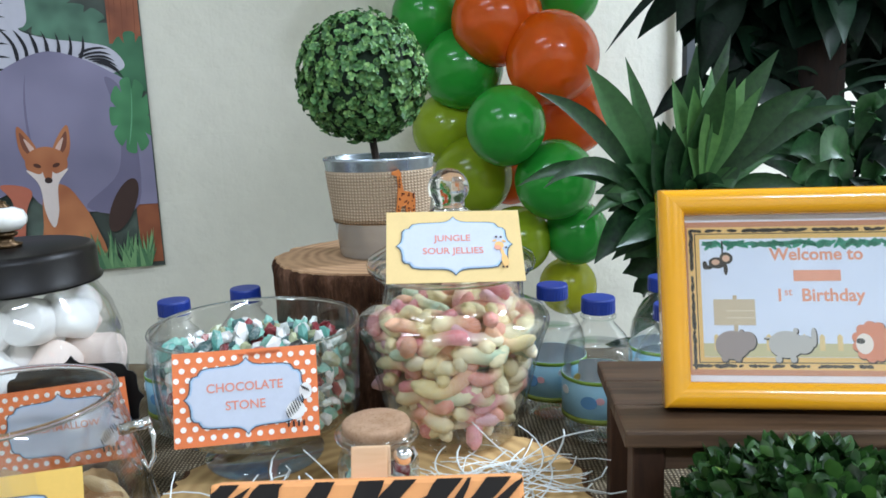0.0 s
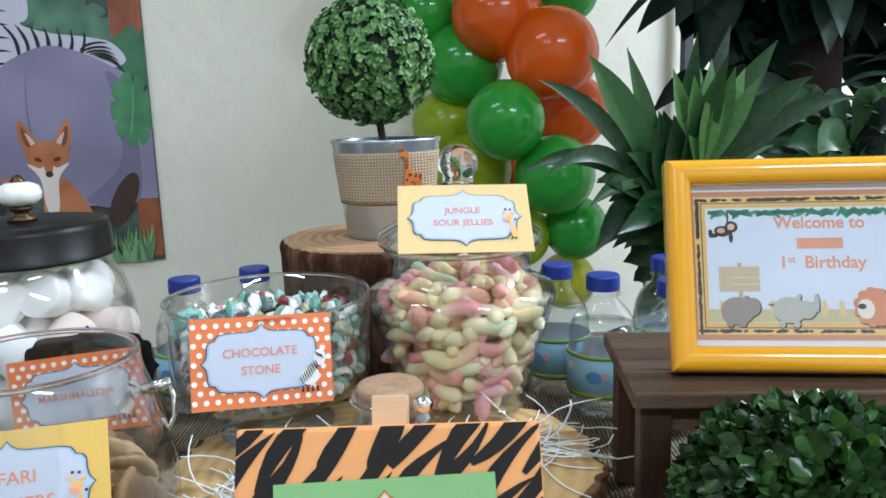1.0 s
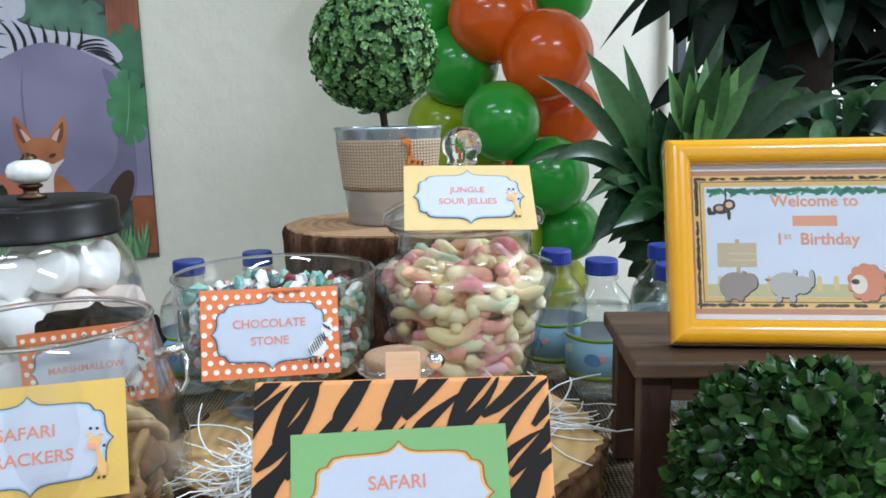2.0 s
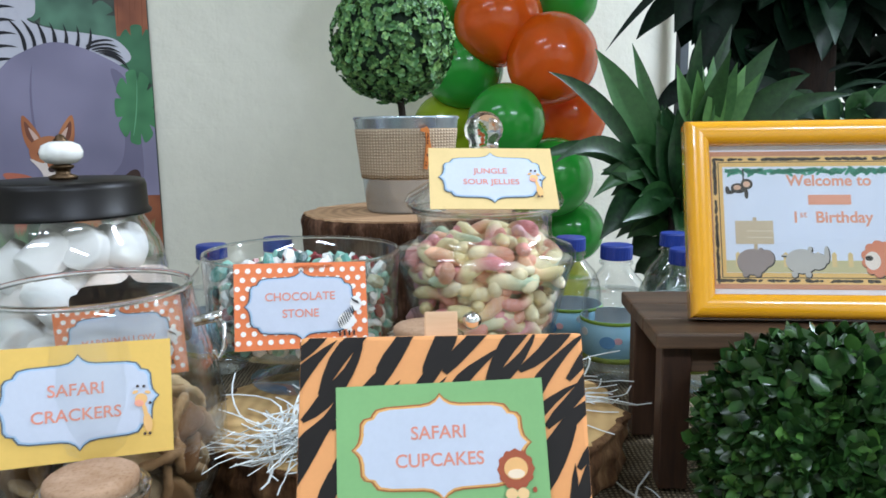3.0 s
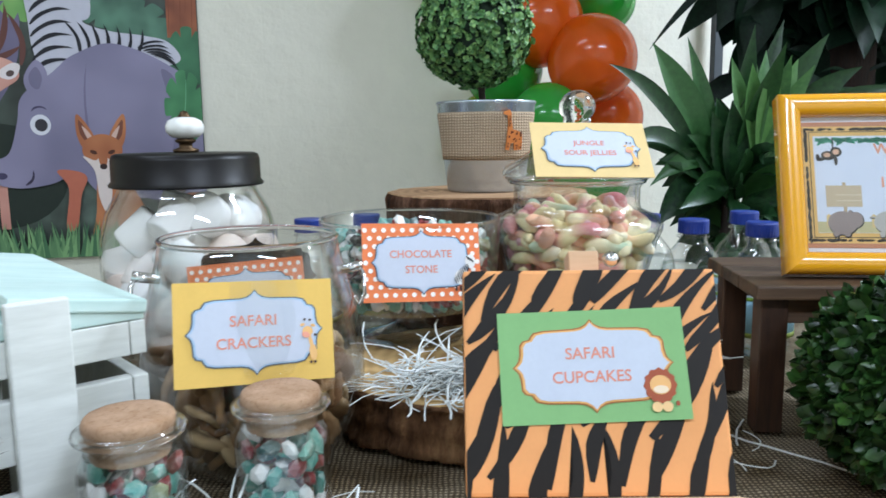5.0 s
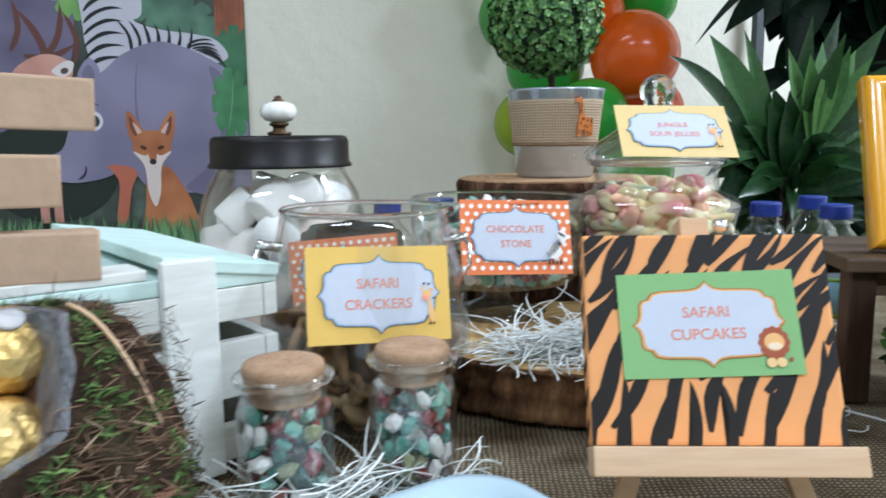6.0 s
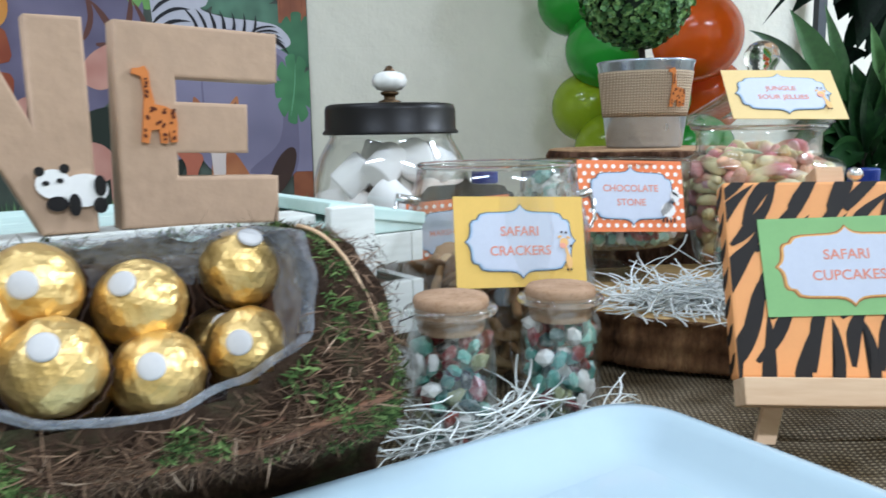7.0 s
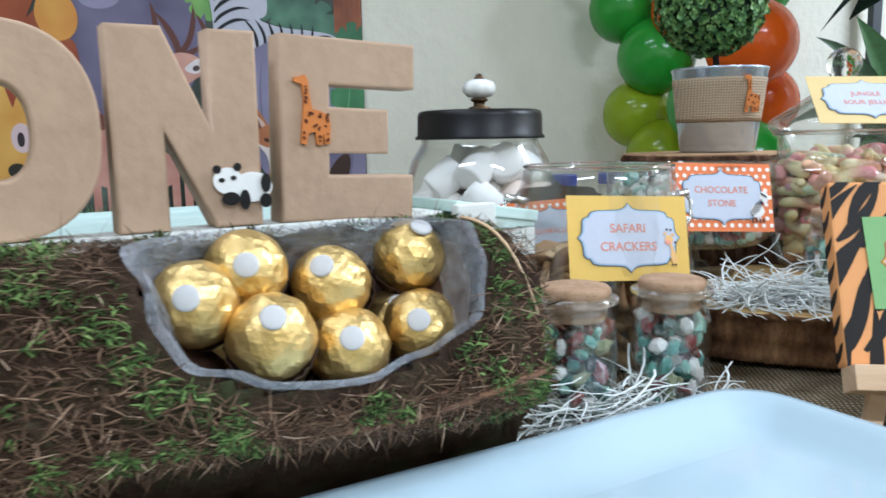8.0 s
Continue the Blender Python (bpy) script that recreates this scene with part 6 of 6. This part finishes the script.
def balloon(x, y, z, rad, col, i):
    names = {"orange": "glossy orange latex balloon in the garland", "green": "glossy green latex balloon in the garland", "lime": "glossy lime green latex balloon in the garland", "yellow": "glossy yellow latex balloon in the garland"}
    r = random.Random(i)
    th = thing("balloon", pose(x, y, z, r.uniform(20, 60), r.uniform(-50, 50), 0), names[col], "balloon", "balloon garland")
    kn_ = [(0, -1.20), (0.05, -1.195), (0.06, -1.14), (0.02, -1.11), (0.03, -1.07), (0, -1.06)]
    part("knot", lathe([(a * rad, b_ * rad) for a, b_ in kn_], 16), M["bal_" + col], th, smooth=True)
    pr_ = [(0, -1.09), (0.06, -1.06)] + [(math.cos(a) * (1 if a > 0 else 1 - 0.07 * (a / 1.5) ** 2), math.sin(a) * (1 if a > 0 else 1.06)) for a in (-1.35 + 2.9 * k / 26 for k in range(27))] + [(0, 1.0)]
    part("skin", lathe([(max(0, a) * rad, b_ * rad) for a, b_ in pr_], 48), M["bal_" + col], th, smooth=True)


for i, (x, y, z, rad, col) in enumerate(BALLOONS):
    balloon(x, y, z, rad, col, i)


# ---- broad-leaved plant behind the table ----
def arc_blade(V, Fc, base, tip, width, lift, n=12, fold=0.3):
    """A pointed strap leaf from base to tip, arched by lift."""
    p0, p2 = Vector(base), Vector(tip)
    p1 = p0 * 0.55 + p2 * 0.45 + Vector((0, 0, lift + 0.10 * abs(p2.x - p0.x)))
    b0_ = len(V)
    for i in range(n + 1):
        u = i / n
        p = p0 * (1 - u) ** 2 + p1 * 2 * u * (1 - u) + p2 * u * u
        d = ((p1 - p0) * (1 - u) + (p2 - p1) * u).normalized()
        side = d.cross(Vector((0.12, -1, 0.25))).normalized()
        up = side.cross(d)
        wv_ = width * max(0.02, (math.sin(math.pi * (0.05 + 0.95 * u) ** 1.15)) ** 1.1 if u < 1 else 0.02)
        V += [p + side * wv_ + up * wv_ * fold, p, p - side * wv_ + up * wv_ * fold]
        if i:
            k = b0_ + 3 * i
            Fc += [(k - 3, k - 2, k + 1, k), (k - 2, k - 1, k + 2, k + 1)]


plant = thing("broad_leaf_plant", pose(0.355, 1.15, 0), "tall potted plant with long dark green strap leaves", "plant")
part("pot", lathe(walls_of([(0, 0), (0.11, 0), (0.115, 0.01), (0.15, 0.26), (0.155, 0.28)], 0.006), 40), M["stool_leg"], plant, smooth=True)
part("soil", lathe([(0, 0.25), (0.14, 0.25)], 24), M["stem"], plant)
bm = bmesh.new()
tube(bm, [(0.0, 0, 0.2), (0.006, 0, 0.5), (-0.01, 0, 0.90)], 0.014, 12)
part("trunk", bm, M["stem"], plant, smooth=True)
LEAVES = ((-0.146, -0.02, 1.110, 0.030, 0.02), (-0.085, 0.00, 1.120, 0.017, 0.01), (0.010, -0.03, 1.135, 0.020, 0.0), (0.080, 0.03, 1.150, 0.022, 0.0), (0.135, -0.01, 1.122, 0.026, 0.02), (0.175, -0.04, 1.068, 0.026, 0.04),
          (0.240, -0.04, 1.036, 0.020, 0.06), (-0.226, -0.08, 1.073, 0.017, 0.05), (-0.220, -0.10, 0.942, 0.016, 0.09), (-0.250, -0.03, 0.938, 0.015, 0.08), (-0.140, -0.05, 0.822, 0.034, 0.05), (0.030, -0.10, 1.100, 0.024, 0.0))
r = random.Random(23)
for tx, ty, tz, wd, lf in LEAVES:
    V, Fc = [], []
    arc_blade(V, Fc, (-0.01 + 0.15 * tx, 0.0, 0.880 + 0.10 * (tz - 0.95)), (tx, ty, tz), wd * 0.86, lf)
    joined("leaf", V, Fc, M["broad_leaf"], plant)
for k in range(44):
    a = r.uniform(0, 6.28)
    rad_ = r.uniform(0.03, 0.18)
    V, Fc = [], []
    tz = 1.085 - 0.9 * rad_ - r.uniform(0, 0.08)
    arc_blade(V, Fc, (0.01 * math.cos(a), 0.01 * math.sin(a), r.uniform(0.84, 0.91)), (rad_ * math.cos(a) + 0.01, rad_ * math.sin(a), tz), r.uniform(0.015, 0.024), r.uniform(0.0, 0.05), 12, 0.45)
    joined("leaf", V, Fc, M["broad_leaf"], plant)

for k in range(70):
    a = r.uniform(0, 6.28)
    zb = r.uniform(0.58, 0.86)
    rad_ = r.uniform(0.06, 0.13)
    V, Fc = [], []
    arc_blade(V, Fc, (0.012 * math.cos(a), 0.012 * math.sin(a), zb), (rad_ * math.cos(a) + 0.01, rad_ * math.sin(a), zb + r.uniform(-0.05, 0.06)), r.uniform(0.014, 0.024), r.uniform(0.01, 0.05), 10, 0.45)
    joined("leaf", V, Fc, M["broad_leaf"], plant)
for k in range(9):
    a = 6.2832 * k / 9 + 0.3
    V, Fc = [], []
    arc_blade(V, Fc, (0.02 + 0.008 * math.cos(a), 0.008 * math.sin(a) - 0.03, 0.93), (0.035 + r.uniform(0.02, 0.07) * math.cos(a), 0.05 * math.sin(a) - 0.03, r.uniform(1.06, 1.13)), r.uniform(0.012, 0.019), 0.01)
    joined("young_leaf", V, Fc, M["young_leaf"], plant, "pale young leaf")
palm = thing("palm_tree", pose(0.86, 1.80, 0), "tall dark palm with a fibrous trunk and drooping leaves", "palm")
bm = bmesh.new()
tube(bm, [(0.02, 0, 0), (0.01, 0, 0.8), (0, 0, 1.6), (-0.01, 0, 2.2)], 0.062, 20, lambda u: 1 - 0.15 * u)
part("trunk", bm, M["palm_trunk"], palm, smooth=True)
for k in range(420):
    a = r.uniform(0, 6.28)
    z0 = r.uniform(1.15, 1.75)
    rad_ = r.uniform(0.10, 0.50)
    V, Fc = [], []
    x1, y1 = rad_ * math.cos(a), 0.5 * rad_ * math.sin(a) - 0.02
    if x1 < -0.30:
        continue
    z0 += 0.10 if x1 < -0.12 else 0.0
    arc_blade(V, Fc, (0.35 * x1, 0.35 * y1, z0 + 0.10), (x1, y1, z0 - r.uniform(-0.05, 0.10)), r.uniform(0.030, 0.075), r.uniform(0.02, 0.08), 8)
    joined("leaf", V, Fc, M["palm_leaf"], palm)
for k in range(46):
    V, Fc = [], []
    x1, z1 = r.uniform(-0.02, 0.50), r.uniform(0.98, 1.14)
    arc_blade(V, Fc, (x1 * 0.4, -0.05, z1 - 0.02), (x1 + r.uniform(-0.1, 0.2), -0.06, z1 + r.uniform(-0.06, 0.06)), r.uniform(0.004, 0.010), 0.03, 8)
    joined("leaflet", V, Fc, M["palm_leaf"], palm)
for x0, x1, z1 in ((-0.25, -0.49, 1.165), (-0.22, -0.33, 1.205), (-0.20, -0.27, 1.10)):
    V, Fc = [], []
    arc_blade(V, Fc, (x0, -0.02, 1.36), (x1, -0.03, z1), 0.010 if x1 < -0.4 else 0.055, 0.05, 12)
    joined("leaf", V, Fc, M["palm_leaf"], palm)

for k in range(270):
    x1, z1 = r.uniform(-0.27, 0.42), r.uniform(1.08, 1.46)
    a = r.uniform(-2.6, -0.5)
    if (x1 < -0.22 and z1 < 1.22) or (x1 > -0.06 and z1 < 1.12):
        continue
    V, Fc = [], []
    ln_ = r.uniform(0.10, 0.20)
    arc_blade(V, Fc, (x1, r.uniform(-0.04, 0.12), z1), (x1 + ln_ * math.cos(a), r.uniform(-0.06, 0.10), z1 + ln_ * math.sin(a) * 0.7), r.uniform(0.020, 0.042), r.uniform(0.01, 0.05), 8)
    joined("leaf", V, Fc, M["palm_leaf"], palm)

post = thing("slim_post", wm @ pose(1.745, -0.06, 0), "slim blue-grey metal post standing before the wall", "post")
part("shaft", box_mesh(-0.016, 0.016, -0.016, 0.016, 0, 2.88, bevel=0.002), M["metal_grey"], post)
part("base", box_mesh(-0.06, 0.06, -0.055, 0.055, 0, 0.008, bevel=0.001), M["metal_grey"], post)

shrub = thing("leafy_shrub", pose(0.80, 1.55, 0), "dense dark green potted foliage behind the table", "plant")
part("pot", lathe(walls_of([(0, 0), (0.12, 0), (0.125, 0.01), (0.16, 0.30), (0.165, 0.32)], 0.006), 40), M["stool_leg"], shrub, smooth=True)
bm = bmesh.new()
tube(bm, [(0, 0, 0.05), (0, 0, 0.5), (0.02, 0, 0.9)], 0.02, 10)
part("stem", bm, M["stem"], shrub, smooth=True)
for k in range(170):
    a = r.uniform(0, 6.28)
    rad_ = r.uniform(0.05, 0.30)
    z0 = r.uniform(0.62, 1.00)
    V, Fc = [], []
    arc_blade(V, Fc, (0.3 * rad_ * math.cos(a), 0.3 * rad_ * math.sin(a), z0), (rad_ * math.cos(a), 0.5 * rad_ * math.sin(a), z0 + r.uniform(-0.03, 0.08)), r.uniform(0.02, 0.04), 0.05, 8)
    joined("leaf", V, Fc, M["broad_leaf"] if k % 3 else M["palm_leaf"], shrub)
